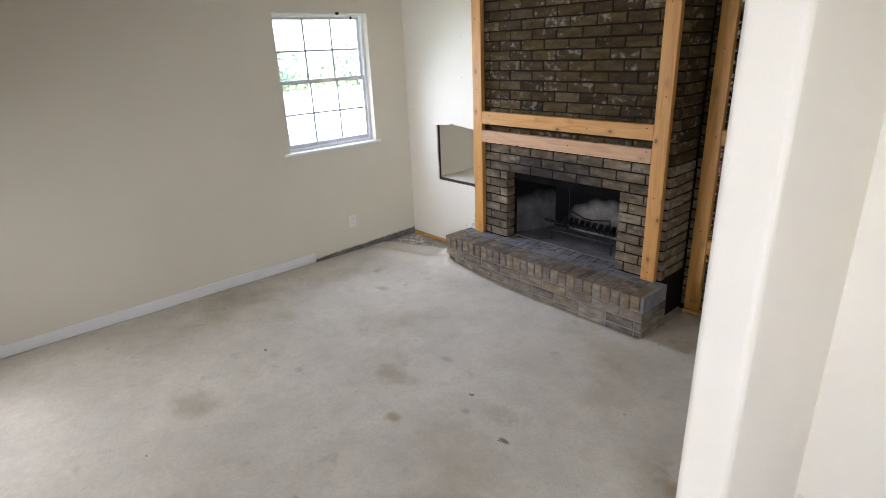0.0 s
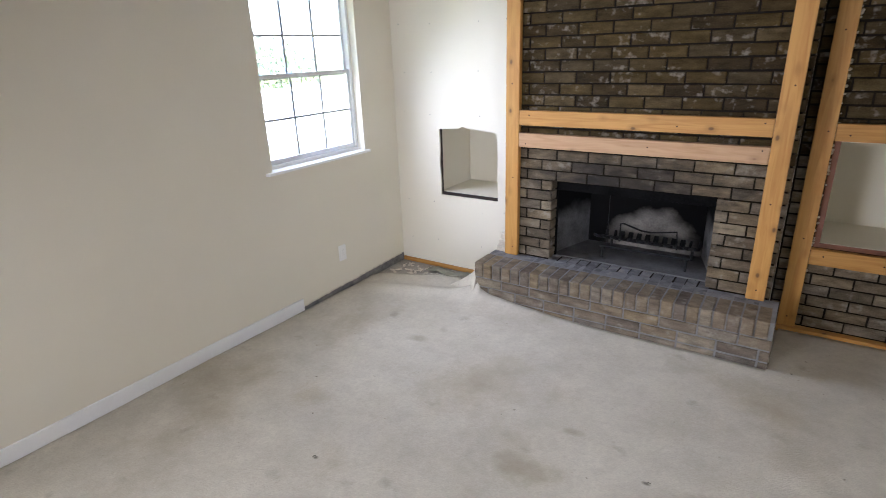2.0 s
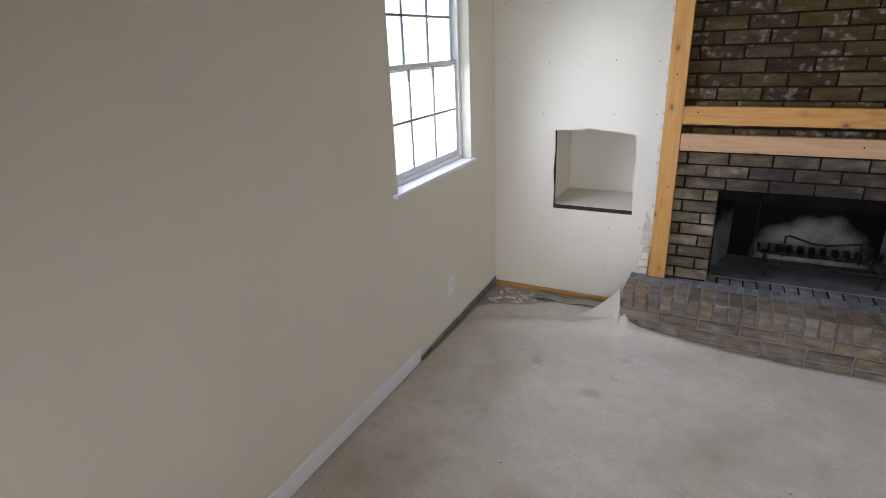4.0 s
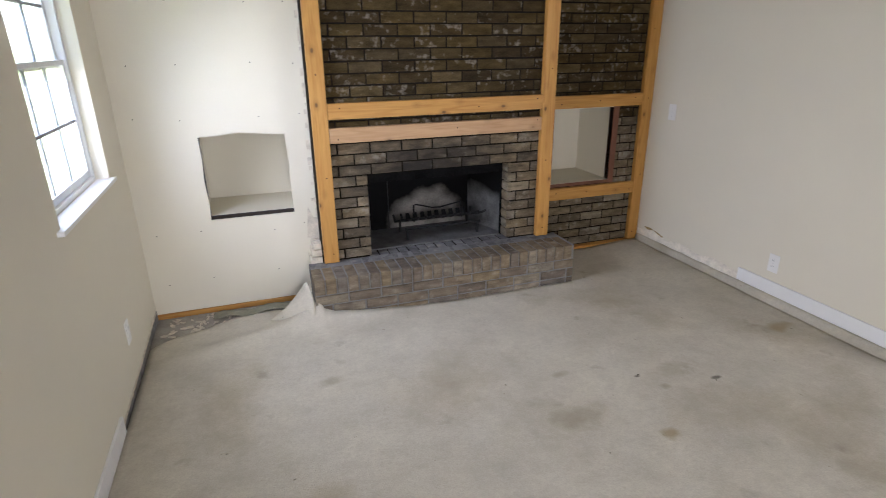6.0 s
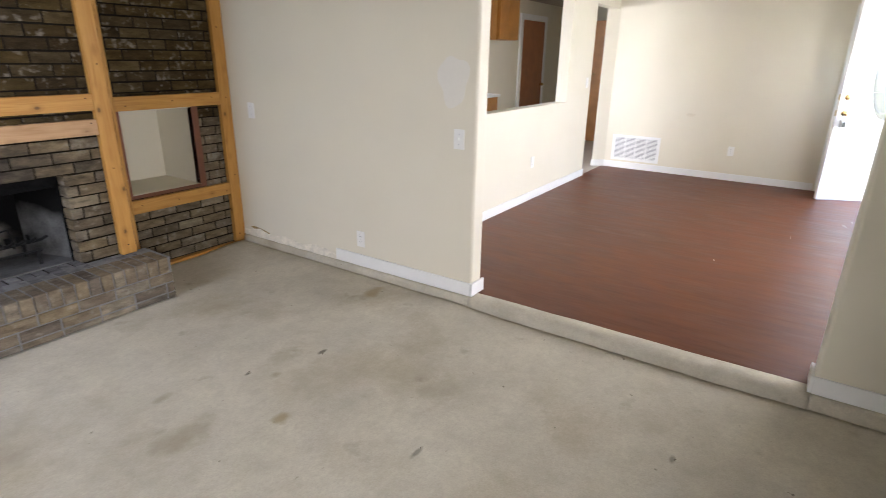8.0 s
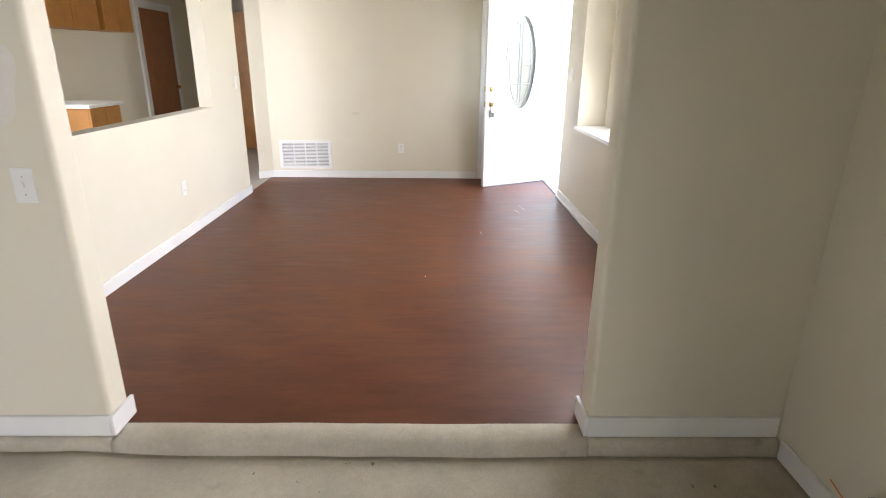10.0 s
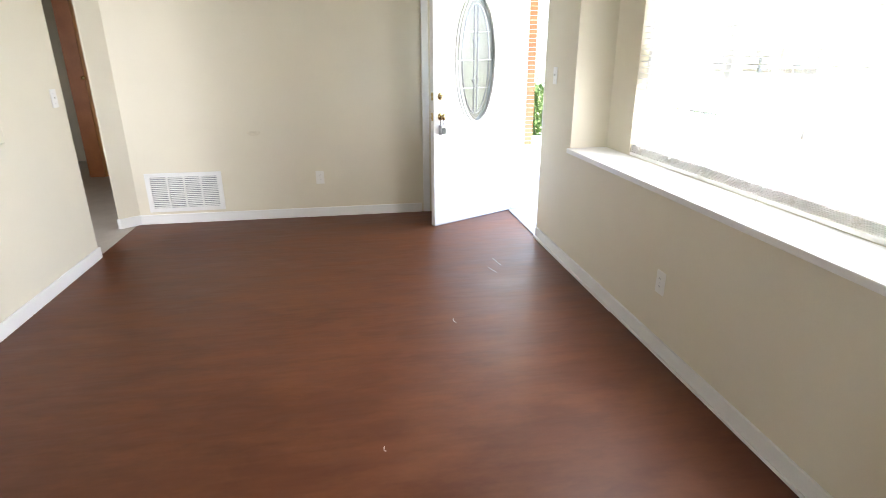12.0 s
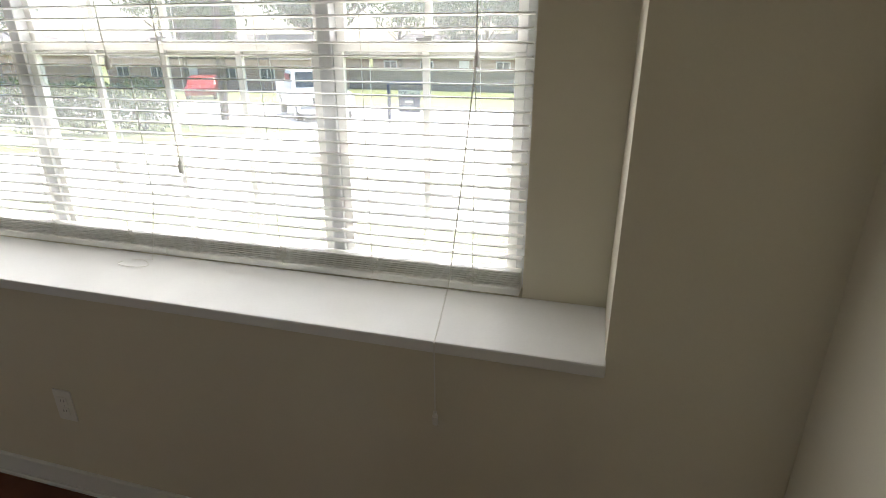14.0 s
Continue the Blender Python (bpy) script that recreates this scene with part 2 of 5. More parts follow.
def carpet_mat():
    m = mat("beige_carpet", (0.555, 0.515, 0.418), 1.0, vary=0.16, scale=2.6, grain=190, bump=0.45, depth=0.005, spec=0.1)
    n, l, b = nodes_of(m)
    base = b.inputs["Base Color"].links[0].from_socket
    co = n.new("ShaderNodeTexCoord")
    def blotch(scale, lo, hi, colour, prev, strength, seed):
        mp = n.new("ShaderNodeMapping")
        mp.inputs["Location"].default_value = (seed, seed * 1.7, 0)
        l.new(co.outputs["Object"], mp.inputs["Vector"])
        t = n.new("ShaderNodeTexNoise")
        t.inputs["Scale"].default_value, t.inputs["Detail"].default_value = scale, 4
        l.new(mp.outputs["Vector"], t.inputs["Vector"])
        r = n.new("ShaderNodeMapRange")
        r.inputs["From Min"].default_value, r.inputs["From Max"].default_value = lo, hi
        r.inputs["To Max"].default_value = strength
        l.new(t.outputs["Fac"], r.inputs["Value"])
        mx = n.new("ShaderNodeMixRGB")
        mx.inputs["Color2"].default_value = (*colour, 1)
        l.new(r.outputs["Result"], mx.inputs["Fac"])
        l.new(prev, mx.inputs["Color1"])
        return mx.outputs["Color"]
    base = blotch(42, 0.35, 0.75, (0.33, 0.30, 0.235), base, 0.24, 5.5)
    base = blotch(120, 0.42, 0.68, (0.36, 0.325, 0.26), base, 0.22, 4.2)
    base = blotch(11, 0.45, 0.75, (0.38, 0.345, 0.27), base, 0.35, 2.5)
    c = blotch(1.6, 0.54, 0.72, (0.27, 0.21, 0.12), base, 0.45, 3.1)
    c = blotch(5.5, 0.66, 0.76, (0.13, 0.10, 0.06), c, 0.3, 8.4)
    c = blotch(24, 0.73, 0.79, (0.05, 0.04, 0.03), c, 0.8, 1.2)
    # single stains where they lie on the floor: x, y, half width, half depth, strength, colour
    wob = n.new("ShaderNodeTexNoise")
    wob.inputs["Scale"].default_value, wob.inputs["Detail"].default_value = 9, 5
    l.new(co.outputs["Object"], wob.inputs["Vector"])
    for x, y, rx, ry, k, col in STAINS:
        mp = n.new("ShaderNodeMapping")
        mp.inputs["Location"].default_value, mp.inputs["Scale"].default_value = (-x / rx, -y / ry, 0), (1 / rx, 1 / ry, 0)
        l.new(co.outputs["Object"], mp.inputs["Vector"])
        ln = n.new("ShaderNodeVectorMath")
        ln.operation = "LENGTH"
        l.new(mp.outputs["Vector"], ln.inputs[0])
        ad = n.new("ShaderNodeMath")
        ad.operation = "MULTIPLY_ADD"
        ad.inputs[1].default_value = 1.6
        l.new(wob.outputs["Fac"], ad.inputs[0])
        l.new(ln.outputs["Value"], ad.inputs[2])
        r = n.new("ShaderNodeMapRange")
        r.inputs["From Min"].default_value, r.inputs["From Max"].default_value = 1.15, 1.8
        r.inputs["To Min"].default_value, r.inputs["To Max"].default_value = 0.88 * k, 0
        l.new(ad.outputs[0], r.inputs["Value"])
        mx = n.new("ShaderNodeMixRGB")
        mx.inputs["Color2"].default_value = (*col, 1)
        l.new(r.outputs["Result"], mx.inputs["Fac"])
        l.new(c, mx.inputs["Color1"])
        c = mx.outputs["Color"]
    l.new(c, b.inputs["Base Color"])
    return m


BROWN, TAN, DARK = (0.24, 0.19, 0.11), (0.30, 0.22, 0.10), (0.05, 0.045, 0.035)
STAINS = [(1.90, -1.61, 0.17, 0.09, 0.5, BROWN), (2.21, -1.85, 0.07, 0.045, 0.75, TAN), (2.35, -1.435, 0.022, 0.012, 0.8, DARK),
          (2.57, -1.45, 0.14, 0.09, 0.4, BROWN), (1.99, -1.29, 0.06, 0.03, 0.45, BROWN), (2.72, -1.58, 0.04, 0.015, 0.8, DARK),
          (0.89, -0.95, 0.09, 0.05, 0.45, BROWN), (1.11, -2.02, 0.014, 0.012, 0.8, DARK), (2.37, -2.46, 0.045, 0.014, 0.6, DARK),
          (2.92, -3.32, 0.03, 0.013, 0.5, DARK), (3.45, -1.31, 0.10, 0.06, 0.6, TAN), (2.43, -1.55, 0.035, 0.03, 0.5, BROWN),
          (1.35, -2.55, 0.20, 0.12, 0.3, BROWN), (2.80, -2.30, 0.16, 0.10, 0.3, BROWN), (0.75, -1.70, 0.13, 0.09, 0.3, TAN)]
CARPET = carpet_mat()


def vinyl_mat():
    m = mat("red_brown_vinyl_plank", (0.16, 0.042, 0.022), 0.38, vary=0.2, scale=3, grain=90, bump=0.12, depth=0.002, spec=0.25)
    n, l, b = nodes_of(m)
    co = n.new("ShaderNodeTexCoord")
    mp = n.new("ShaderNodeMapping")
    mp.inputs["Scale"].default_value = (3.2, 1.1, 1)
    l.new(co.outputs["Object"], mp.inputs["Vector"])
    g = n.new("ShaderNodeTexNoise")
    g.inputs["Scale"].default_value, g.inputs["Detail"].default_value, g.inputs["Distortion"].default_value = 3.0, 8, 0.8
    l.new(mp.outputs["Vector"], g.inputs["Vector"])
    ramp = n.new("ShaderNodeValToRGB")
    e = ramp.color_ramp.elements
    e[0].color, e[0].position = (0.090, 0.0295, 0.0138, 1), 0.25
    e[1].color, e[1].position = (0.130, 0.043, 0.0192, 1), 0.75
    l.new(g.outputs["Fac"], ramp.inputs["Fac"])
    # scuffed orange-brown patches and dull wear
    patch = n.new("ShaderNodeTexNoise")
    patch.inputs["Scale"].default_value, patch.inputs["Detail"].default_value, patch.inputs["Roughness"].default_value = 4.5, 8, 0.65
    mp3 = n.new("ShaderNodeMapping")
    mp3.inputs["Scale"].default_value = (1.6, 0.6, 1)
    l.new(co.outputs["Object"], mp3.inputs["Vector"])
    l.new(mp3.outputs["Vector"], patch.inputs["Vector"])
    pr = n.new("ShaderNodeMapRange")
    pr.inputs["From Min"].default_value, pr.inputs["From Max"].default_value, pr.inputs["To Max"].default_value = 0.45, 0.75, 0.55
    l.new(patch.outputs["Fac"], pr.inputs["Value"])
    px = n.new("ShaderNodeMixRGB")
    px.inputs["Color2"].default_value = (0.20, 0.075, 0.030, 1)
    l.new(pr.outputs["Result"], px.inputs["Fac"])
    l.new(ramp.outputs["Color"], px.inputs["Color1"])
    l.new(px.outputs["Color"], b.inputs["Base Color"])
    rr = n.new("ShaderNodeMapRange")
    rr.inputs["To Min"].default_value, rr.inputs["To Max"].default_value = 0.28, 0.58
    l.new(patch.outputs["Fac"], rr.inputs["Value"])
    l.new(rr.outputs["Result"], b.inputs["Roughness"])
    wav = n.new("ShaderNodeTexNoise")
    wav.inputs["Scale"].default_value = 1.0
    mp2 = n.new("ShaderNodeMapping")
    mp2.inputs["Scale"].default_value = (17, 3.2, 1)
    l.new(co.outputs["Object"], mp2.inputs["Vector"])
    l.new(mp2.outputs["Vector"], wav.inputs["Vector"])
    bp = n.new("ShaderNodeBump")
    bp.inputs["Strength"].default_value, bp.inputs["Distance"].default_value = 0.45, 0.004
    l.new(wav.outputs["Fac"], bp.inputs["Height"])
    l.new(bp.outputs["Normal"], b.inputs["Normal"])
    return m


VINYL = vinyl_mat()

# ---- building helpers ----


def box(bm, x0, x1, y0, y1, z0, z1):
    vs = [bm.verts.new(p) for p in ((x0, y0, z0), (x1, y0, z0), (x1, y1, z0), (x0, y1, z0),
                                    (x0, y0, z1), (x1, y0, z1), (x1, y1, z1), (x0, y1, z1))]
    for f in ((0, 3, 2, 1), (4, 5, 6, 7), (0, 1, 5, 4), (1, 2, 6, 5), (2, 3, 7, 6), (3, 0, 4, 7)):
        bm.faces.new([vs[i] for i in f])
    return vs


def bevelled(bm, width=0.004, segments=2):
    bmesh.ops.bevel(bm, geom=bm.edges[:], offset=width, segments=segments, affect="EDGES", profile=0.6)
    return bm


def mesh_of(name, bm, material, smooth=False):
    me = bpy.data.meshes.new(name)
    bmesh.ops.recalc_face_normals(bm, faces=bm.faces[:])
    bm.to_mesh(me)
    bm.free()
    if material:
        me.materials.append(material)
    if smooth:
        for p in me.polygons:
            p.use_smooth = True
    return me


def part(name, bm, material, parent=None, label="", smooth=False):
    ob = new(name, mesh_of(name, bm, material, smooth))
    if parent:
        ob.parent = parent
    return tagged(ob, label)


def block(name, b, material, parent=None, label="", bevel=0.0):
    bm = bmesh.new()
    box(bm, *b)
    if bevel:
        bevelled(bm, bevel)
    return part(name, bm, material, parent, label)


def thing(name, label, category, group="", kind="", at=(0, 0, 0)):
    ob = new(name)
    ob.location = at
    ob.empty_display_size = 0.1
    return tagged(ob, label, category, group, kind)


def tube(bm, points, radius, sides=8):
    rings = []
    pts = [Vector(p) for p in points]
    for i, p in enumerate(pts):
        d = (pts[min(i + 1, len(pts) - 1)] - pts[max(i - 1, 0)]).normalized()
        q = d.to_track_quat("Z", "Y")
        rings.append([bm.verts.new(p + q @ Vector((radius * math.cos(2 * math.pi * k / sides), radius * math.sin(2 * math.pi * k / sides), 0))) for k in range(sides)])
    for a, b in zip(rings, rings[1:]):
        for k in range(sides):
            bm.faces.new((a[k], a[(k + 1) % sides], b[(k + 1) % sides], b[k]))
    bm.faces.new(rings[0][::-1])
    bm.faces.new(rings[-1])


def wall(name, along, t0, t1, b0, b1, z0, z1, openings, material, label, soft_ends=()):
    """A wall along x or y, between t0 and t1 in thickness, with openings (b0, b1, z0, z1); corners at soft_ends are rounded."""
    bm = bmesh.new()
    cuts = sorted({b0, b1, *[o[0] for o in openings], *[o[1] for o in openings]})
    for p, q in zip(cuts, cuts[1:]):
        zs = [(z0, z1)]
        for o in openings:
            if o[0] <= p and q <= o[1]:
                zs = [s for a, b in zs for s in ((a, min(b, o[2])), (max(a, o[3]), b)) if s[1] - s[0] > 1e-4]
        for a, b in zs:
            vs = box(bm, p, q, t0, t1, a, b) if along == "x" else box(bm, t0, t1, p, q, a, b)
            k = 0 if along == "x" else 1
            edges = [e for v in vs[:4] for e in v.link_edges if e.other_vert(v) in vs[4:] and b - a > 1.0
                     and any(abs(v.co[k] - c) < 1e-4 for c in soft_ends)]
            if edges:
                bmesh.ops.bevel(bm, geom=edges, offset=0.02, segments=5, affect="EDGES", profile=0.5)
    bmesh.ops.remove_doubles(bm, verts=bm.verts[:], dist=1e-5)
    return tagged(part(name, bm, material), label, "wall", kind="structure")


# ---- plan ----
W, T = 3.655, 0.125          # den's wall towards the front room, its thickness
XW = -0.033                  # den's window wall
YN, YB2 = 0.12, 0.31        # plastered wall beside the chimney, recessed brick wall
YD = -4.508                  # den's front wall
S = 0.088                    # height of the front room's floor
X2, YK, YF = 8.572, -1.162, -4.484
JL, JR = -1.938, -3.756      # opening between the rooms
H = 2.44
HZ = 0.291                   # hearth top
LX, RX = 1.0, 2.63           # chimney's edges
BX0, BX1, YB, BZ = 4.186, 7.079, -4.741, 0.901   # window recess
GX0, GX1, GZ1 = 4.404, 6.76, 2.12
DX0, DX1 = 7.656, 8.515      # front door opening
KX, PX, PZ = 7.719, 6.965, 1.046
KB = 1.0                     # kitchen's back wall


def slab(name, b, material, label, category="floor"):
    return tagged(block(name, b, material), label, category, kind="structure")


# ---- structure: den ----
slab("floor_den_slab", (XW, W - 0.035, YD - 0.02, 0.62, -0.12, 0.0), CONCRETE, "bare grey concrete slab under the den carpet")
wall("wall_den_window", "y", XW - 0.14, XW, YD - 0.12, 0.9, -0.1, H, [(-1.118, -0.265, 0.988, 2.05)], CREAM, "cream painted den wall with a white grid window")
wall("wall_den_front", "x", YD - 0.12, YD, XW, W + T, 0.0, H, [(0.2, 1.7, 0.10, 2.05)], CREAM, "cream painted den wall with an opening added for a fill lamp")
wall("wall_den_right", "y", W, W + T, YD, 0.62, S, H, [(JR, JL, S, 2.12)], CREAM, "cream painted wall with a wide opening to the front room", (JL, JR))
wall("wall_den_back", "x", 0.9, 1.0, XW - 0.14, W + T, -0.1, H, [], CREAM, "plain wall behind the chimney")
tagged(block("ceiling_den", (XW - 0.14, W + T, YD - 0.12, 1.0, H, H + 0.08), CEIL), "textured dull tan den ceiling, darkened to weaken bounced light", "ceiling", kind="structure")

# ---- structure: front room and kitchen ----
slab("floor_front_room", (W + 0.065, X2 + 0.1, YF - 0.02, YK + 0.02, -0.12, S), VINYL, "glossy red-brown wood-look vinyl floor")
wall("wall_front_window", "x", YF - 0.13, YF, W + T, X2, S, H, [(BX0, BX1, BZ - 0.03, 2.3), (DX0, DX1, S, 2.14)], CREAM, "cream front wall with a deep window recess and a doorway")
wall("wall_window_recess", "x", YB - 0.12, YB, BX0 - 0.1, BX1 + 0.1, -0.2, H, [(GX0, GX1, BZ, GZ1)], CREAM, "cream panel at the back of the window recess")
for nm, a, c in (("wall_recess_near", BX0 - 0.1, BX0), ("wall_recess_far", BX1, BX1 + 0.1)):
    wall(nm, "y", a, c, YB, YF - 0.13, S, H, [], CREAM, "cream side of the window recess")
slab("recess_head", (BX0, BX1, YB, YF - 0.13, 2.3, H), CREAM, "cream head of the window recess", "wall")
wall("wall_kitchen", "x", YK, YK + T, W + T, KX, S, H, [(4.6, PX, PZ, 2.1)], CREAM, "cream wall with a pass-through to the kitchen")
wall("wall_kitchen_head", "x", YK, YK + T, KX, X2, 2.12, H, [], CREAM, "cream wall above the kitchen doorway")
wall("wall_far", "y", X2, X2 + T, YF - 0.13, -1.03, S - 0.1, H, [], CREAM, "cream painted far wall of the front room")
tagged(block("ceiling_front_room", (W + T, X2 + T, YB - 0.2, YK + T, H, H + 0.08), CEIL), "textured dull tan front room ceiling, darkened to weaken bounced light", "ceiling", kind="structure")
slab("floor_kitchen", (W + T, 12.0, YK + 0.024, KB, -0.12, S - 0.004), TILE, "pale grey tiled kitchen floor")
wall("wall_kitchen_back", "x", KB, KB + 0.1, W + T, 12.0, S - 0.1, H, [(5.3, 6.7, 1.1, 2.1)], CREAM, "pale cream kitchen wall")
wall("wall_hall_end", "y", 12.0, 12.1, -1.3, KB, S - 0.1, H, [], CREAM, "cream wall at the end of the hall")
wall("wall_hall_side", "x", -1.3, -1.2, X2 + T, 12.0, S - 0.1, H, [], CREAM, "cream side wall of the hall")
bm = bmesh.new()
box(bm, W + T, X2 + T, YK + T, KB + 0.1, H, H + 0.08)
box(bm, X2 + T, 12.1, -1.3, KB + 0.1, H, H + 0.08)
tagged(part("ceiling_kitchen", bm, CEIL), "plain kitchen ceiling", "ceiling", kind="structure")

# unseen roof slab, added to block sun from the floor inside the door
slab("porch_sun_block", (7.25, 13.3, -6.4, YF - 0.135, H - 0.02, H + 0.10), WHITE, "unseen porch roof added to keep sun off the doorway", "roof")

# ---- plastered wall with a rough hole ----
bm = bmesh.new()
hole = [(0.368, 0.608), (0.862, 0.608), (0.855, 0.78), (0.862, 0.93), (0.85, 1.098), (0.79, 1.104), (0.72, 1.112),
        (0.60, 1.122), (0.57, 1.134), (0.54, 1.118), (0.46, 1.112), (0.367, 1.108), (0.371, 0.97), (0.364, 0.85), (0.372, 0.72)]
outer = [(XW, 0.036), (LX, 0.036), (LX, H), (XW, H)]


def ring(pts, y):
    vs = [bm.verts.new((x, y, z)) for x, z in pts]
    return vs, [bm.edges.new((vs[i], vs[(i + 1) % len(vs)])) for i in range(len(vs))]


front = [ring(p, YN) for p in (outer, hole)]
back = [ring(p, YN + 0.013) for p in (outer, hole)]
for pair in (front, back):
    bmesh.ops.triangle_fill(bm, use_beauty=True, edges=pair[0][1] + pair[1][1])
for k in (0, 1):
    a, c = front[k][0], back[k][0]
    for i in range(len(a)):
        j = (i + 1) % len(a)
        bm.faces.new((a[i], a[j], c[j], c[i]))
tagged(part("wall_den_niche", bm, CREAM), "cream drywall beside the chimney with a rough cut hole", "wall", kind="structure")

# ---- hearth, chimney cores ----
hearth = thing("hearth", "raised grey-brown brick hearth standing on the floor", "hearth")
block("hearth_core", (0.909, 2.678, -0.286, 0.0, -0.02, HZ - 0.003), HEARTH_MORTAR, hearth, "grey mortar core")
chimney = thing("chimney", "brown brick chimney breast with a sooty firebox", "fireplace")
FX0, FX1, FZ = 1.319, 2.295, 0.816
for b in ((LX, FX0 - 0.03, 0.006, 0.62, -0.02, H), (FX1 + 0.03, RX - 0.008, 0.006, 0.62, -0.02, H),
          (FX0 - 0.03, FX1 + 0.03, 0.006, 0.62, FZ + 0.02, H), (FX0 - 0.03, FX1 + 0.03, 0.006, 0.62, -0.02, HZ - 0.006)):
    block("mortar", b, MORTAR, chimney, "dark mortar backing")

bm = bmesh.new()
for b in ((RX, 2.80, YB2 + 0.006, 0.9, 0.0, H), (2.80, 3.37, YB2 + 0.006, 0.9, 0.0, 0.535), (2.80, 3.37, YB2 + 0.006, 0.9, 1.14, H), (3.37, W, YB2 + 0.006, 0.9, 0.0, H)):
    box(bm, *b)
wall_brick = tagged(part("wall_brick", bm, MORTAR), "brown brick wall with a recessed white niche", "wall", kind="structure")


# firebox: sooty panels round a back with a pale patch
def soot_mat(name, pale, cx, cz, rx, rz, dark=(0.007, 0.007, 0.007)):
    m = mat(name, pale, 0.95, vary=0.5, scale=9, grain=80, bump=0.4, depth=0.004, spec=0.08)
    n, l, b = nodes_of(m)
    base = b.inputs["Base Color"].links[0].from_socket
    co = n.new("ShaderNodeTexCoord")
    mp = n.new("ShaderNodeMapping")
    mp.inputs["Location"].default_value = (-cx / rx, 0, -cz / rz)
    mp.inputs["Scale"].default_value = (1 / rx, 0.0, 1 / rz)
    l.new(co.outputs["Object"], mp.inputs["Vector"])
    ln = n.new("ShaderNodeVectorMath")
    ln.operation = "LENGTH"
    l.new(mp.outputs["Vector"], ln.inputs[0])
    nz = n.new("ShaderNodeTexNoise")
    nz.inputs["Scale"].default_value = 7
    nz.inputs["Detail"].default_value = 6
    l.new(co.outputs["Object"], nz.inputs["Vector"])
    ad = n.new("ShaderNodeMath")
    ad.operation = "MULTIPLY_ADD"
    ad.inputs[1].default_value = 0.5
    l.new(nz.outputs["Fac"], ad.inputs[0])
    l.new(ln.outputs["Value"], ad.inputs[2])
    r = n.new("ShaderNodeMapRange")
    r.inputs["From Min"].default_value, r.inputs["From Max"].default_value = 0.85, 1.22
    l.new(ad.outputs[0], r.inputs["Value"])
    mx = n.new("ShaderNodeMixRGB")
    mx.inputs["Color2"].default_value = (*dark, 1)
    l.new(r.outputs["Result"], mx.inputs["Fac"])
    l.new(base, mx.inputs["Color1"])
    l.new(mx.outputs["Color"], b.inputs["Base Color"])
    return m


SOOT = mat("black_soot", (0.007, 0.007, 0.007), 0.95, vary=0.6, scale=7, grain=60, bump=0.3, spec=0.08)
ASH = mat("grey_ash", (0.125, 0.122, 0.118), 0.95, vary=0.4, scale=9, grain=120, bump=0.5, spec=0.1)
BACK = soot_mat("pale_patch_firebrick", (0.235, 0.217, 0.19), 1.86, 0.30, 0.35, 0.32)
STREAK = soot_mat("streaked_metal", (0.115, 0.113, 0.108), 1.8, 0.36, 2.6, 0.27)
firebox = thing("firebox", "black sooty firebox with a pale patch on its back", "firebox")
bm = bmesh.new()
box(bm, FX0 + 0.10, FX1 - 0.10, 0.50, 0.54, HZ + 0.002, 0.86)
part("back_panel", bm, BACK, firebox, "firebrick back with a pale patch edged with soot")
bm = bmesh.new()
tube(bm, [(1.56, 0.494, HZ + 0.01), (1.56, 0.494, 0.735), (1.85, 0.494, 0.74), (2.14, 0.494, 0.735)], 0.004, 6)
part("rim", bm, IRON, firebox, "thin dark metal rim on the back")
for x0, x1, nm in ((FX0 - 0.02, FX0 + 0.10, 0), (FX1 + 0.02, FX1 - 0.10, 1)):
    bm = bmesh.new()
    o = 0.02 if nm == 0 else -0.02
    vs = [bm.verts.new(p) for p in ((x0, 0.115, HZ + 0.002), (x1, 0.50, HZ + 0.002), (x1, 0.50, 0.86), (x0, 0.115, 0.86),
                                    (x0 - o, 0.115, HZ + 0.002), (x1 - o, 0.52, HZ + 0.002), (x1 - o, 0.52, 0.86), (x0 - o, 0.115, 0.86))]
    for f in ((0, 1, 2, 3), (4, 5, 6, 7), (0, 1, 5, 4), (1, 2, 6, 5), (2, 3, 7, 6), (3, 0, 4, 7)):
        bm.faces.new([vs[i] for i in f])
    part("side_panel", bm, STREAK, firebox, "blue-grey streaked side panel")
block("top_panel", (FX0 - 0.02, FX1 + 0.02, 0.115, 0.52, 0.862, 0.88), SOOT, firebox)
block("base_panel", (FX0 - 0.03, FX1 + 0.03, 0.10, 0.54, HZ - 0.004, HZ + 0.006), ASH, firebox, "ash grey base")
for b in ((FX0 - 0.015, FX0 + 0.008, 0.098, 0.113, HZ, FZ + 0.01), (FX1 - 0.008, FX1 + 0.015, 0.098, 0.113, HZ, FZ + 0.01), (FX0, FX1, 0.098, 0.113, FZ - 0.06, FZ + 0.02)):
    block("metal_lip", b, SOOT, firebox, bevel=0.003)

grate = thing("fire_grate", "black iron fire grate standing in the firebox", "grate")
gx0, gx1, gy0, gy1, gz = 1.60, 2.17, 0.17, 0.40, HZ + 0.09
for y in (gy0 + 0.02, gy1):
    bm = bmesh.new()
    tube(bm, [(gx0, y, gz), (gx1, y, gz)], 0.008, 6)
    part("long_bar", bm, IRON, grate)
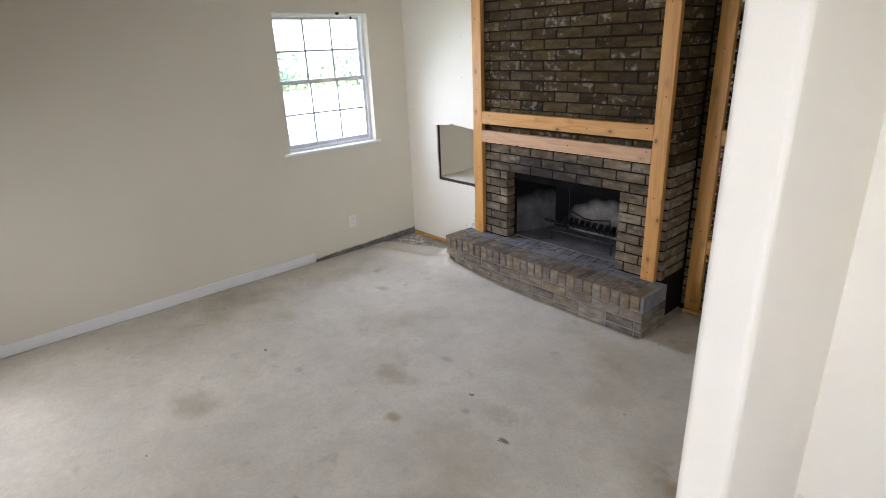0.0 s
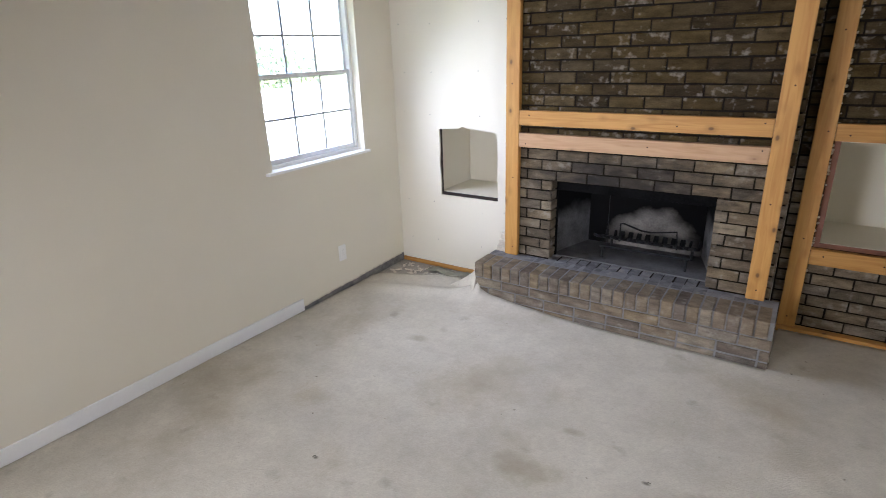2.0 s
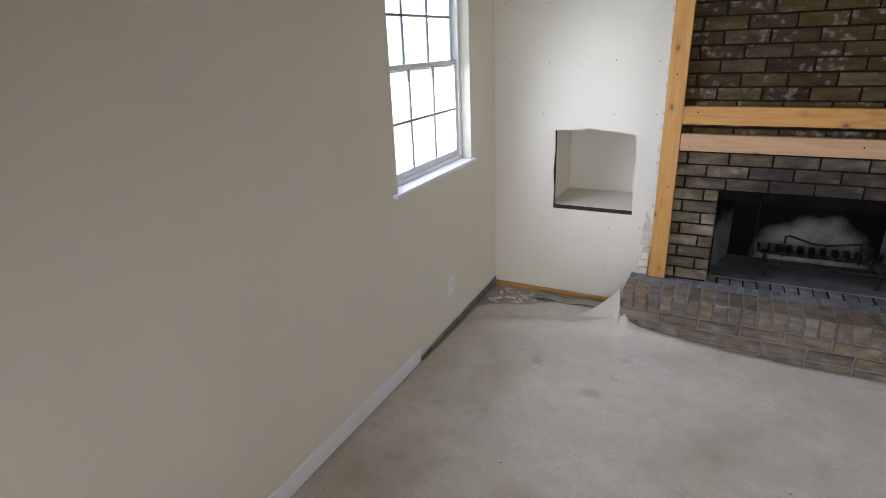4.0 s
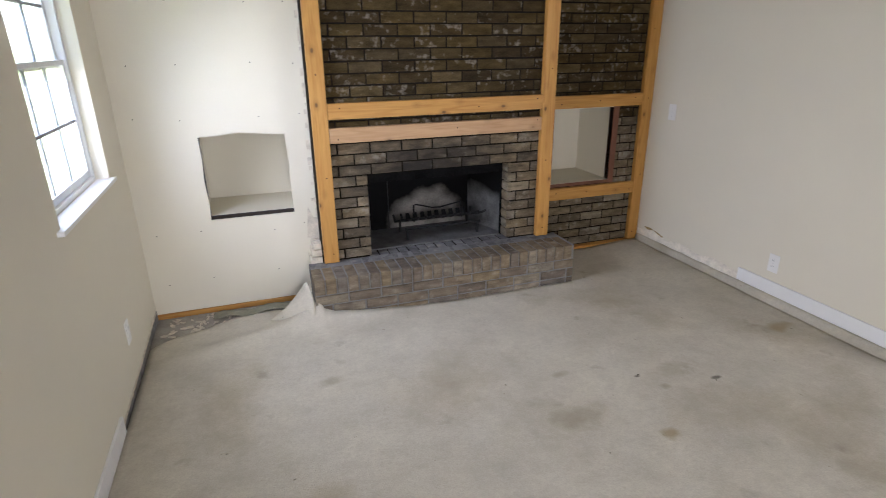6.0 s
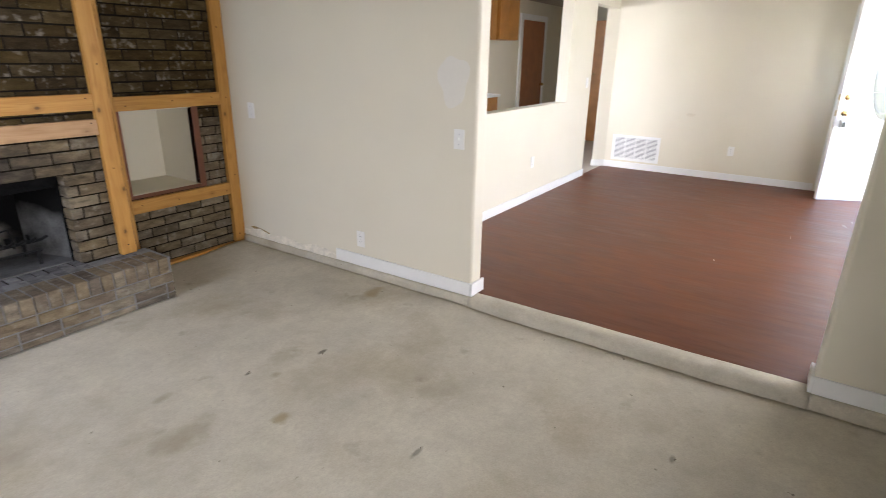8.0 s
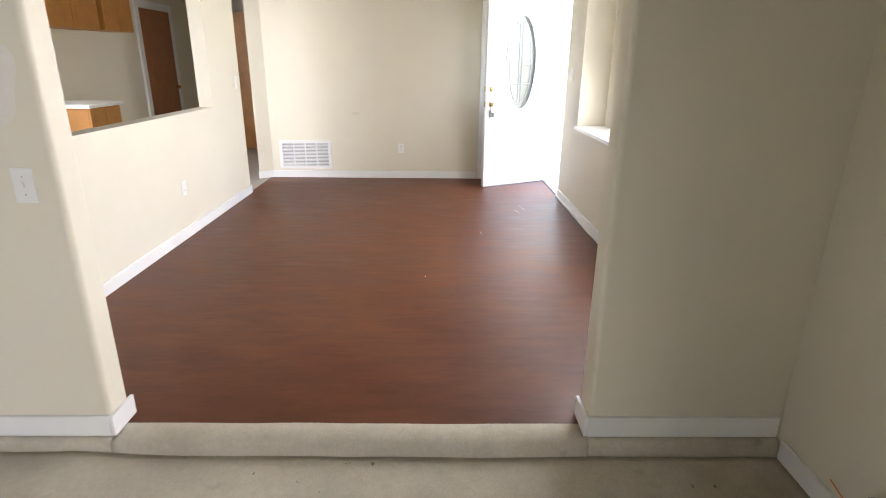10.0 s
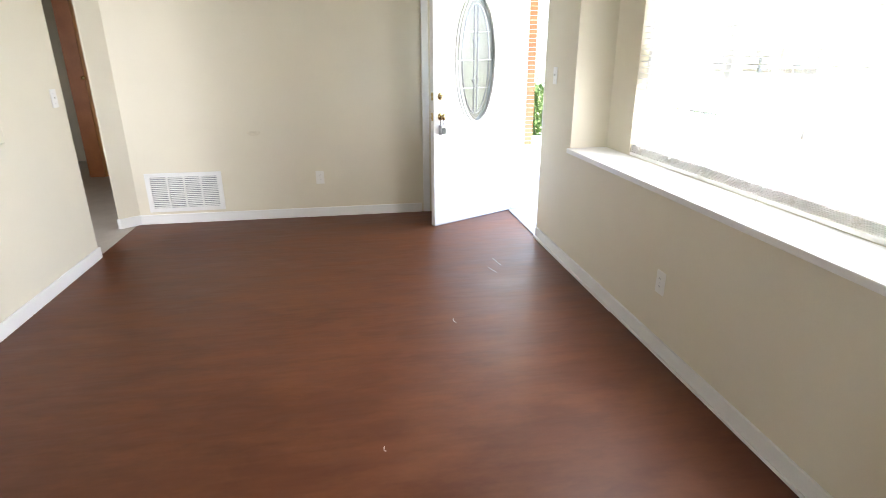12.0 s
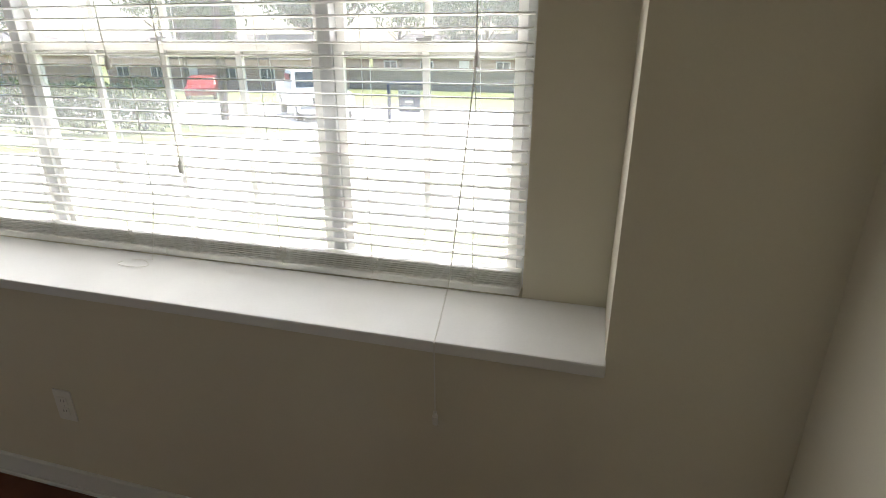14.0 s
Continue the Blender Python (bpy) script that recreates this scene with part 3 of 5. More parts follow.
for i in range(10):
    x = gx0 + 0.03 + (gx1 - gx0 - 0.06) * i / 9
    for d in (-0.046, 0.046):
        bm = bmesh.new()
        tube(bm, [(x - d * 1.25, gy0 - 0.015, gz + 0.085), (x - d, gy0 + 0.03, gz + 0.06), (x + d, gy1, gz - 0.004), (x + d * 1.1, gy1 + 0.03, gz + 0.04)], 0.0095, 6)
        part("cross_bar", bm, IRON, grate)
for x in (gx0 + 0.02, gx1 - 0.02):
    for y in (gy0 + 0.02, gy1):
        bm = bmesh.new()
        tube(bm, [(x, y, gz), (x, y, HZ + 0.006)], 0.009, 6)
        part("leg", bm, IRON, grate)
bm = bmesh.new()
tube(bm, [(1.70, 0.30, gz + 0.01), (1.70, 0.30, gz + 0.135), (1.72, 0.30, gz + 0.14), (1.84, 0.30, gz + 0.105), (1.90, 0.30, gz + 0.103), (2.06, 0.30, gz + 0.13), (2.07, 0.30, gz + 0.01)], 0.006, 6)
tagged(part("gas_pipe", bm, IRON), "thin bent black pipe lying on the grate", "pipe")

# ---- recessed boxes ----
def lined_box(name, x0, x1, y0, y1, z0, z1, label):
    t = thing(name, label, "niche")
    block("back_panel", (x0, x1, y1, y1 + 0.012, z0, z1), CREAM, t)
    block("side_panel", (x0 - 0.012, x0, y0, y1, z0, z1), CREAM, t)
    block("side_panel", (x1, x1 + 0.012, y0, y1, z0, z1), CREAM, t)
    block("shelf", (x0, x1, y0, y1, z0 - 0.012, z0), CREAM, t)
    block("top_panel", (x0, x1, y0, y1, z1, z1 + 0.012), CREAM, t)
    return t


lb = lined_box("wall_niche", 0.345, 0.90, YN + 0.035, 0.60, 0.628, 1.16, "cream lined recess behind a rough drywall hole")
# near-black blocks put the gaps' shade into their colour
block("dark_gap", (0.36, 0.87, YN + 0.014, YN + 0.034, 0.60, 0.627), GAP, lb, "dark gap below the shelf")
block("dark_gap", (0.34, 0.372, YN + 0.014, YN + 0.034, 0.60, 1.12), GAP, lb, "near-black block for the gap beside the box")
rb = lined_box("brick_niche", 2.815, 3.335, YB2 + 0.004, 0.78, 0.565, 1.13, "white lined niche trimmed in reddish wood")
for b in ((2.785, 2.815, YB2 - 0.004, YB2 + 0.05, 0.536, 1.139), (3.335, 3.385, YB2 - 0.004, YB2 + 0.05, 0.536, 1.139), (2.815, 3.335, YB2 - 0.004, YB2 + 0.05, 0.537, 0.562)):
    block("wood_trim", b, REDWOOD, rb, "reddish brown wood trim", 0.002)

# ---- pine studs and rails ----
def stud(b, m, label, name="timber_stud"):
    bm = bmesh.new()
    box(bm, *b)
    bevelled(bm, 0.004)
    ob = new(name, mesh_of(name, bm, m))
    x0, x1, y0, _, z0, z1 = b
    if name == "timber_rail":
        spots = [(x + random.uniform(-0.02, 0.02), z0 + (z1 - z0) * random.uniform(0.2, 0.8)) for x in (x0 + 0.05, x0 + (x1 - x0) * random.uniform(0.3, 0.7), x1 - 0.05)]
    elif name == "timber_stud":
        spots = [(x0 + (x1 - x0) * random.uniform(0.3, 0.7), z) for z in (z0 + 0.06, z0 + 0.55, z0 + 1.15, z0 + 1.65)]
    else:
        spots = []
    for x, z in spots:
        bm = bmesh.new()
        tube(bm, [(x, y0 + 0.001, z), (x, y0 - 0.0012, z)], 0.0042, 8)
        part("nail_head", bm, IRON, ob, "dark nail head")
    return tagged(ob, label, "timber", group="pine framing")


stud((1.004, 1.097, -0.045, -0.006, HZ + 0.002, H - 0.005), PINE_V, "knotty yellow pine stud standing on the hearth")
stud((2.513, 2.606, -0.045, -0.006, HZ + 0.002, H - 0.005), PINE_V, "knotty yellow pine stud standing on the hearth")
stud((2.685, 2.778, YB2 - 0.045, YB2 - 0.006, 0.04, H - 0.005), PINE_V, "knotty yellow pine stud against recessed brick")
stud((3.56, W - 0.004, YB2 - 0.045, YB2 - 0.006, 0.04, H - 0.005), PINE_V, "knotty yellow pine stud in the room corner")
stud((1.099, 2.511, -0.045, -0.006, 1.188, 1.281), PINE_H, "knotty pine rail across the chimney brick", "timber_rail")
stud((1.099, 2.511, -0.045, -0.006, 1.048, 1.138), PINE_PALE, "pale pine rail across the chimney brick", "timber_rail")
stud((2.780, 3.558, YB2 - 0.045, YB2 - 0.006, 1.14, 1.232), PINE_H, "pine rail above the white niche", "timber_rail")
stud((2.780, 3.558, YB2 - 0.045, YB2 - 0.006, 0.443, 0.535), PINE_H, "pine rail below the white niche", "timber_rail")
stud((2.685, W - 0.004, YB2 - 0.06, YB2 - 0.006, 0.0, 0.038), PINE_H, "pine sole plate on the floor", "timber_plate")
stud((XW + 0.004, 0.90, YN - 0.006, YN + 0.07, 0.0, 0.034), PINE_H, "orange pine sole plate under the drywall", "timber_plate")
# foam and glue beads along the studs
bm = bmesh.new()
for i in range(60):
    z = random.uniform(0.35, 2.3)
    bmesh.ops.create_icosphere(bm, subdivisions=1, radius=random.uniform(0.004, 0.010), matrix=Matrix.Translation((2.781 + random.uniform(-0.002, 0.006), YB2 - 0.012, z)))
tagged(part("glue_beads", bm, DRYWALL), "pale dried glue beads along a pine stud", "glue", kind="stuff")
# whitewashed brick ends and torn plaster left of the stud
bm = bmesh.new()
for i in range(46):
    z = random.uniform(0.40, 2.2)
    w = random.uniform(0.006, 0.028)
    box(bm, LX - w, LX + 0.002, YN - 0.004 - random.uniform(0, 0.01), YN + 0.004, z, z + random.uniform(0.01, 0.05))
tagged(part("torn_plaster_edge", bm, DRYWALL), "ragged torn plaster edge beside a pine stud", "plaster", kind="stuff")
painted = thing("painted_brick_ends", "rough whitewashed brick ends stepping up beside a stud", "brick")
for i in range(3):
    for k in range(2):
        x0, y0 = 0.918 + 0.014 * i + random.uniform(0, 0.008), -0.015 + 0.07 * k + 0.008 * i
        bm = bmesh.new()
        for v in box(bm, x0, 0.999, y0, y0 + 0.062, HZ + 0.003 + 0.044 * i, HZ + 0.042 + 0.044 * i):
            v.co += Vector([random.uniform(-0.004, 0.0) for _ in range(3)])
        part("brick_end", bevelled(bm, 0.005), DRYWALL, painted)
bm = bmesh.new()
tri = ((0.925, 0.43), (0.998, 0.42), (0.996, 0.50), (0.945, 0.64))
lo, hi = [[bm.verts.new((x, y, z)) for x, z in tri] for y in (YN - 0.007, YN - 0.001)]
bm.faces.new(lo)
bm.faces.new(hi[::-1])
for i in range(4):
    bm.faces.new((lo[i], lo[(i + 1) % 4], hi[(i + 1) % 4], hi[i]))
tagged(part("torn_paper", bm, DRYWALL), "torn strip of drywall paper beside a stud", "paper")

# ---- carpet ----
NX, NY = 120, 130
def edge_y(x):
    if x < 0.66:
        return -0.31 + 0.30 * min(1, (x - XW) / 0.6) ** 0.7 + 0.012 * math.sin(x * 17)
    if x < 0.93:
        return -0.01 - 0.275 * ((x - 0.66) / 0.27) ** 1.3
    if x < 2.69:
        return -0.298
    return YB2 - 0.062


def carpet_z(x, y):
    z = 0.018 + 0.007 * noise.noise((x * 1.5, y * 1.5, 0.3)) + 0.003 * noise.noise((x * 6, y * 6, 2.3))
    d = math.hypot((x - 0.885) * (1.5 if x < 0.885 else 5.0), (y + 0.25) * 1.9)
    z += 0.07 * max(0, 1 - d / 0.42) ** 1.6
    if x < 1.0:
        z += 0.03 * max(0, 1 - abs(y + 0.50 - x * 0.28) / 0.10) * min(1, x * 4)
    if y > -0.5 and x > 0.9 and x < 1.9:
        z += 0.085 * ((1.9 - x) / 1.0) ** 2 * max(0, (y + 0.5) / 0.2) ** 2
    if x > 3.2 and y > -2.2:
        z += 0.020 * min(1, (x - 3.2) / 0.3) * min(1, (y + 2.2) / 0.4)
    return max(z, 0.012)


bm = bmesh.new()
xs = sorted([XW + 0.012 + (W - XW - 0.05) * i / NX for i in range(NX + 1)] + [2.676, 2.70])
grid = {}
for i, x in enumerate(xs):
    e = edge_y(x)
    for j in range(NY + 1):
        y = YD + 0.012 + (e - YD - 0.012) * (j / NY)
        grid[i, j] = bm.verts.new((x, y, carpet_z(x, y)))
for i in range(len(xs) - 1):
    for j in range(NY):
        bm.faces.new((grid[i, j], grid[i + 1, j], grid[i + 1, j + 1], grid[i, j + 1]))
ob = part("carpet", bm, CARPET, smooth=True)
sol = ob.modifiers.new("thickness", "SOLIDIFY")
sol.thickness, sol.offset = 0.010, -1
tagged(ob, "worn beige carpet with dark stains, torn away at one corner", "carpet")

# loose corner of the carpet standing up against the hearth's end
bm = bmesh.new()
rows = []
for j in range(13):
    v = j / 12
    row = []
    for i in range(13):
        u = i / 12
        bx = 0.60 + 0.285 * u + 0.02 * v
        by = -0.16 - 0.14 * u ** 1.5
        tx, ty, tz = 0.862 + 0.03 * u, -0.10 - 0.15 * u, 0.19 + 0.05 * math.sin(u * 3.1) - 0.015 * u
        e = v ** 1.25
        sag = math.sin(v * math.pi) * 0.03
        row.append(bm.verts.new((bx + (tx - bx) * e + 0.25 * sag, by + (ty - by) * v - sag, 0.016 + (tz - 0.016) * v ** 1.6 + 0.006 * noise.noise((u * 5, v * 4, 2)))))
    rows.append(row)
for a, c in zip(rows, rows[1:]):
    for i in range(12):
        bm.faces.new((a[i], a[i + 1], c[i + 1], c[i]))
flap = part("turned_up_corner", bm, CARPET, ob, smooth=True)
flap.modifiers.new("thickness", "SOLIDIFY").thickness = 0.010

# carpet-wrapped step
bm = bmesh.new()
n = 60
prof_open = [(W - 0.040, 0.0), (W - 0.040, S - 0.022), (W - 0.030, S - 0.006), (W - 0.014, S), (W + 0.066, S + 0.003), (W + 0.068, 0.0)]
prof_wall = [(W - 0.036, 0.0), (W - 0.036, S - 0.022), (W - 0.030, S - 0.006), (W - 0.014, S), (W - 0.001, S), (W - 0.001, 0.0)]
for prof, y0, y1 in ((prof_open, JR, JL), (prof_wall, YD + 0.012, JR - 0.0005), (prof_wall, JL + 0.0005, YB2 - 0.07)):
    rings = []
    for i in range(n + 1):
        y = y0 + (y1 - y0) * i / n
        rings.append([bm.verts.new((x + 0.005 * noise.noise((y * 3, z * 9, 4)), y, z + (0.004 * noise.noise((y * 4, x * 5, 1)) if z > 0 else 0))) for x, z in prof])
    for a, c in zip(rings, rings[1:]):
        for k in range(len(prof) - 1):
            bm.faces.new((a[k], a[k + 1], c[k + 1], c[k]))
    bm.faces.new(rings[0])
    bm.faces.new(rings[-1][::-1])
tagged(part("step_kerb", bm, CARPET, smooth=True), "low step wrapped in dirty beige carpet", "step", kind="structure")

# ---- bare corner: underlay scraps and debris ----
bm = bmesh.new()
for i in range(130):
    x, y = random.uniform(0.03, 0.85), random.uniform(-0.16, 0.09)
    if y < edge_y(x):
        continue
    s = random.uniform(0.004, 0.02)
    bmesh.ops.create_icosphere(bm, subdivisions=1, radius=s, matrix=Matrix.Translation((x, y, s * 0.2)) @ Matrix.Rotation(random.random() * 6, 4, "Z") @ Matrix.Diagonal((1.5, 0.7, 0.35, 1)))
tagged(part("plaster_crumbs", bm, DRYWALL), "pale plaster crumbs on bare concrete", "debris", kind="stuff")
bm = bmesh.new()
sheet = [[bm.verts.new((0.30 + 0.55 * i / 12, -0.03 + 0.09 * j / 4 + 0.02 * math.sin(i), 0.010 + 0.012 * random.random())) for j in range(5)] for i in range(13)]
for i in range(12):
    for j in range(4):
        bm.faces.new((sheet[i][j], sheet[i + 1][j], sheet[i + 1][j + 1], sheet[i][j + 1]))
ob = tagged(part("underlay_scrap", bm, mat("grey_green_underlay", (0.25, 0.24, 0.17), 1.0, vary=0.3, scale=20, bump=0.5), smooth=True), "torn grey-green carpet underlay scrap on concrete", "underlay")
ob.modifiers.new("thickness", "SOLIDIFY").thickness = 0.006
# dark grey strip standing in for the gap where the baseboard is gone
bm = bmesh.new()
q = [bm.verts.new(p) for x in (XW + 0.0005, XW + 0.004) for p in ((x, -1.015, 0.0), (x, YN - 0.004, 0.0), (x, YN - 0.004, 0.066), (x, -0.5, 0.05), (x, -1.015, 0.036))]
bm.faces.new(q[5:])
bm.faces.new(q[4::-1])
for i in range(5):
    bm.faces.new((q[i], q[(i + 1) % 5], q[5 + (i + 1) % 5], q[5 + i]))
tagged(part("wall_base_gap", bm, mat("grey_gap_strip", (0.19, 0.18, 0.165), 0.95, vary=0.6, scale=14, grain=90, bump=0.5)), "dark grey strip in place of the gap at the wall's foot", "wall", kind="structure")
bm = bmesh.new()
for i in range(40):
    y = -1.0 + 1.08 * i / 40
    h = 0.034 + 0.028 * i / 40 + 0.006 * random.random()
    box(bm, XW + 0.001, XW + 0.007, y, y + 0.028, h, h + 0.006)
tagged(part("caulk_ridge", bm, DRYWALL), "ragged caulk line where a baseboard was removed", "caulk", kind="stuff")
# ragged strip on the step below the drywall
bm = bmesh.new()
prev = None
for i in range(41):
    y = -0.79 + (0.79 + YB2 - 0.05) * i / 40
    h = 0.052 + 0.03 * noise.noise((y * 6, 0, 0)) + 0.008 * random.random()
    o = 0.012 + 0.008 * noise.noise((y * 9, 3, 0))
    r = [bm.verts.new(p) for p in ((W - 0.0005, y, S + 0.001), (W - o, y, S + 0.001), (W - o * 0.8, y, S + h * 0.8), (W - 0.0005, y, S + h))]
    if prev:
        for k in range(3):
            bm.faces.new((prev[k], prev[k + 1], r[k + 1], r[k]))
    prev = r
tagged(part("torn_wall_foot", bm, mat("cream_torn_plaster", (0.76, 0.71, 0.60), 0.95, vary=0.2, scale=20, bump=0.5)), "ragged cream plaster strip where a baseboard was removed", "plaster")
bm = bmesh.new()
hp = [(-0.02, 0.055), (0.05, 0.062), (0.14, 0.07), (0.19, 0.088), (0.12, 0.095), (0.02, 0.082), (-0.05, 0.066)]
vs = [bm.verts.new((W - 0.0012, y, S + z - 0.012)) for y, z in hp]
c = [bm.verts.new((W - 0.0002, y, S + z - 0.012)) for y, z in hp]
bm.faces.new(vs)
for i in range(len(vs)):
    bm.faces.new((vs[i], vs[(i + 1) % len(vs)], c[(i + 1) % len(vs)], c[i]))
tagged(part("torn_drywall_hole", bm, mat("brown_gypsum_paper", (0.34, 0.24, 0.10), 0.95, vary=0.3, scale=25)), "brown torn drywall paper at the wall's foot", "hole")

# ---- baseboards ----
def baseboard(name, b, label="white painted baseboard", bev=0.004):
    bm = bmesh.new()
    box(bm, *b)
    bevelled(bm, bev)
    return tagged(part(name, bm, WHITE), label, "baseboard", kind="structure")


baseboard("baseboard_den_window", (XW, XW + 0.014, YD, -1.018, 0.012, 0.098))
baseboard("baseboard_den_right", (W - 0.015, W, JL + 0.001, -0.792, S + 0.002, S + 0.088))
baseboard("baseboard_jamb", (W - 0.015, W + T + 0.012, JL - 0.015, JL, S + 0.004, S + 0.088))
baseboard("baseboard_den_right_b", (W - 0.015, W, YD + 0.015, JR, S + 0.002, S + 0.088))
baseboard("baseboard_jamb_b", (W - 0.015, W + T + 0.012, JR, JR + 0.015, S + 0.004, S + 0.088))
baseboard("baseboard_den_front", (XW + 0.015, W - 0.042, YD, YD + 0.014, 0.012, 0.098))
baseboard("baseboard_kitchen", (W + T + 0.013, KX, YK - 0.014, YK, S, S + 0.085))
baseboard("baseboard_kitchen_end", (KX, KX + 0.014, YK - 0.014, YK + T, S, S + 0.085))
baseboard("baseboard_far", (X2 - 0.014, X2, -3.66, -1.178, S, S + 0.085))
# splayed wall end beside the kitchen doorway
for nm, o, z0, z1, m, lab, cat in (("wall_far_splay", 0.0, S, 2.12, CREAM, "cream splayed wall end beside the kitchen doorway", "wall"),
                                   ("baseboard_splay", 0.013, S, S + 0.085, WHITE, "white baseboard round the splayed wall end", "baseboard")):
    bm = bmesh.new()
    pts = ((X2 + 0.001, -1.175 - o * 0.6), (X2 - 0.10 - o, -1.04 - o * 0.6), (X2 - 0.10 - o, -1.03 + o * 0.5), (X2 + 0.001, -1.03 + o * 0.5))
    lo, hi = [bm.verts.new((*p, z0)) for p in pts], [bm.verts.new((*p, z1)) for p in pts]
    bm.faces.new(lo[::-1])
    bm.faces.new(hi)
    for i in range(4):
        bm.faces.new((lo[i], lo[(i + 1) % 4], hi[(i + 1) % 4], hi[i]))
    tagged(part(nm, bm, m), lab, cat, kind="structure")
baseboard("baseboard_front", (W + T, DX0, YF, YF + 0.014, S, S + 0.085))
baseboard("shoe_moulding_front", (6.251, DX0, YF + 0.0145, YF + 0.030, S, S + 0.018), "white shoe moulding ending along the front wall")
baseboard("shoe_moulding_front_b", (W + T, 6.248, YF + 0.0145, YF + 0.024, S, S + 0.016), "white shoe moulding along the front wall")

# ---- outlets, switches, vent ----
def plate(m, name, label, category, outlet):
    t = thing(name, label, category)
    bm = bmesh.new()
    box(bm, -0.036, 0.036, -0.006, 0.0, -0.058, 0.058)
    bevelled(bm, 0.003)
    part("cover_plate", bm, PLASTIC, t)
    if outlet:
        for z in (-0.020, 0.020):
            bm = bmesh.new()
            box(bm, -0.017, 0.017, -0.0085, -0.006, z - 0.014, z + 0.014)
            bevelled(bm, 0.001, 1)
            s = part("socket", bm, PLASTIC, t)
            for x in (-0.006, 0.006):
                block("slot", (x - 0.001, x + 0.001, -0.0088, -0.0086, z - 0.003, z + 0.006), BLACK, s)
    else:
        bm = bmesh.new()
        box(bm, -0.005, 0.005, -0.016, -0.006, -0.004, 0.012)
        bevelled(bm, 0.001, 1)
        part("toggle", bm, PLASTIC, t)
    for z in ((0.0,) if outlet else (-0.03, 0.03)):
        bm = bmesh.new()
        bmesh.ops.create_uvsphere(bm, u_segments=8, v_segments=4, radius=0.003, matrix=Matrix.Translation((0, -0.006, z)) @ Matrix.Diagonal((1, 0.4, 1, 1)))
        part("screw", bm, STEEL, t)
    t.matrix_world = m
    return t


plate(pose(XW, -0.60, 0.295, 0, 0, 90), "wall_outlet", "white outlet in the cream den wall", "outlet", True)
plate(pose(W, -1.03, 0.29, 0, 0, -90), "wall_outlet", "white outlet above a white baseboard", "outlet", True)
plate(pose(X2, -2.738, 0.451, 0, 0, -90), "wall_outlet", "white outlet in the far cream wall", "outlet", True)
plate(pose(5.828, YF, 0.449, 0, 0, 180), "wall_outlet", "white outlet under the window sill", "outlet", True)
plate(pose(6.17, YK, 0.483, 0, 0, 0), "wall_outlet", "white outlet below the pass-through", "outlet", True)
plate(pose(W, -1.825, 1.06, 0, 0, -90), "light_switch", "white switch beside the room opening", "switch", False)
plate(pose(W, 0.034, 1.105, 0, 0, -90), "light_switch", "white switch near the brick corner", "switch", False)
plate(pose(7.59, YK, 1.236, 0, 0, 0), "light_switch", "white switch beside the kitchen doorway", "switch", False)
plate(pose(7.44, YF, 1.35, 0, 0, 180), "light_switch", "white double switch beside the front door", "switch", False)

vent = thing("air_vent", "white metal return air vent above the baseboard", "vent")
vy0, vy1, vz0, vz1 = -1.895, -1.265, 0.196, 0.538
# flat grey sheet stands in for the shade inside the duct
block("backing", (X2 - 0.002, X2 - 0.0005, vy0 + 0.02, vy1 - 0.02, vz0 + 0.02, vz1 - 0.02), MUNTIN, vent, "grey sheet in place of the dark duct behind the louvres")
for b in ((vy0, vy1, vz0, vz0 + 0.035), (vy0, vy1, vz1 - 0.035, vz1), (vy0, vy0 + 0.04, vz0 + 0.035, vz1 - 0.035), (vy1 - 0.04, vy1, vz0 + 0.035, vz1 - 0.035)):
    block("frame", (X2 - 0.014, X2 - 0.0025, b[0], b[1], b[2], b[3]), WHITE, vent, bevel=0.002)
for k in (1, 2, 3):
    y = vy0 + 0.04 + (vy1 - vy0 - 0.08) * k / 4
    block("divider", (X2 - 0.013, X2 - 0.003, y - 0.007, y + 0.007, vz0 + 0.035, vz1 - 0.035), WHITE, vent)
for i in range(16):
    z = vz0 + 0.044 + (vz1 - vz0 - 0.088) * i / 15
    bm = bmesh.new()
    vs = [bm.verts.new(p) for y in (vy0 + 0.04, vy1 - 0.04) for p in ((X2 - 0.0125, y, z - 0.0040), (X2 - 0.0115, y, z - 0.0050), (X2 - 0.003, y, z + 0.0032), (X2 - 0.004, y, z + 0.0042))]
    for f in ((0, 1, 2, 3), (7, 6, 5, 4), (0, 1, 5, 4), (1, 2, 6, 5), (2, 3, 7, 6), (3, 0, 4, 7)):
        bm.faces.new([vs[q] for q in f])
    part("louvre", bm, WHITE, vent)

# ---- den window ----
win = thing("window_den", "white-framed grid window with two sliding sashes", "window", kind="structure")
wy0, wy1, wz0, wz1 = -1.118, -0.265, 0.988, 2.05
def frame_rect(nm, x0, x1, y0, y1, z0, z1, w, m, parent, wb=None):
    wb = wb or w
    for b in ((y0, y1, z0, z0 + wb), (y0, y1, z1 - w, z1), (y0, y0 + w, z0 + wb, z1 - w), (y1 - w, y1, z0 + wb, z1 - w)):
        block(nm, (x0, x1, *b), m, parent, bevel=0.002)


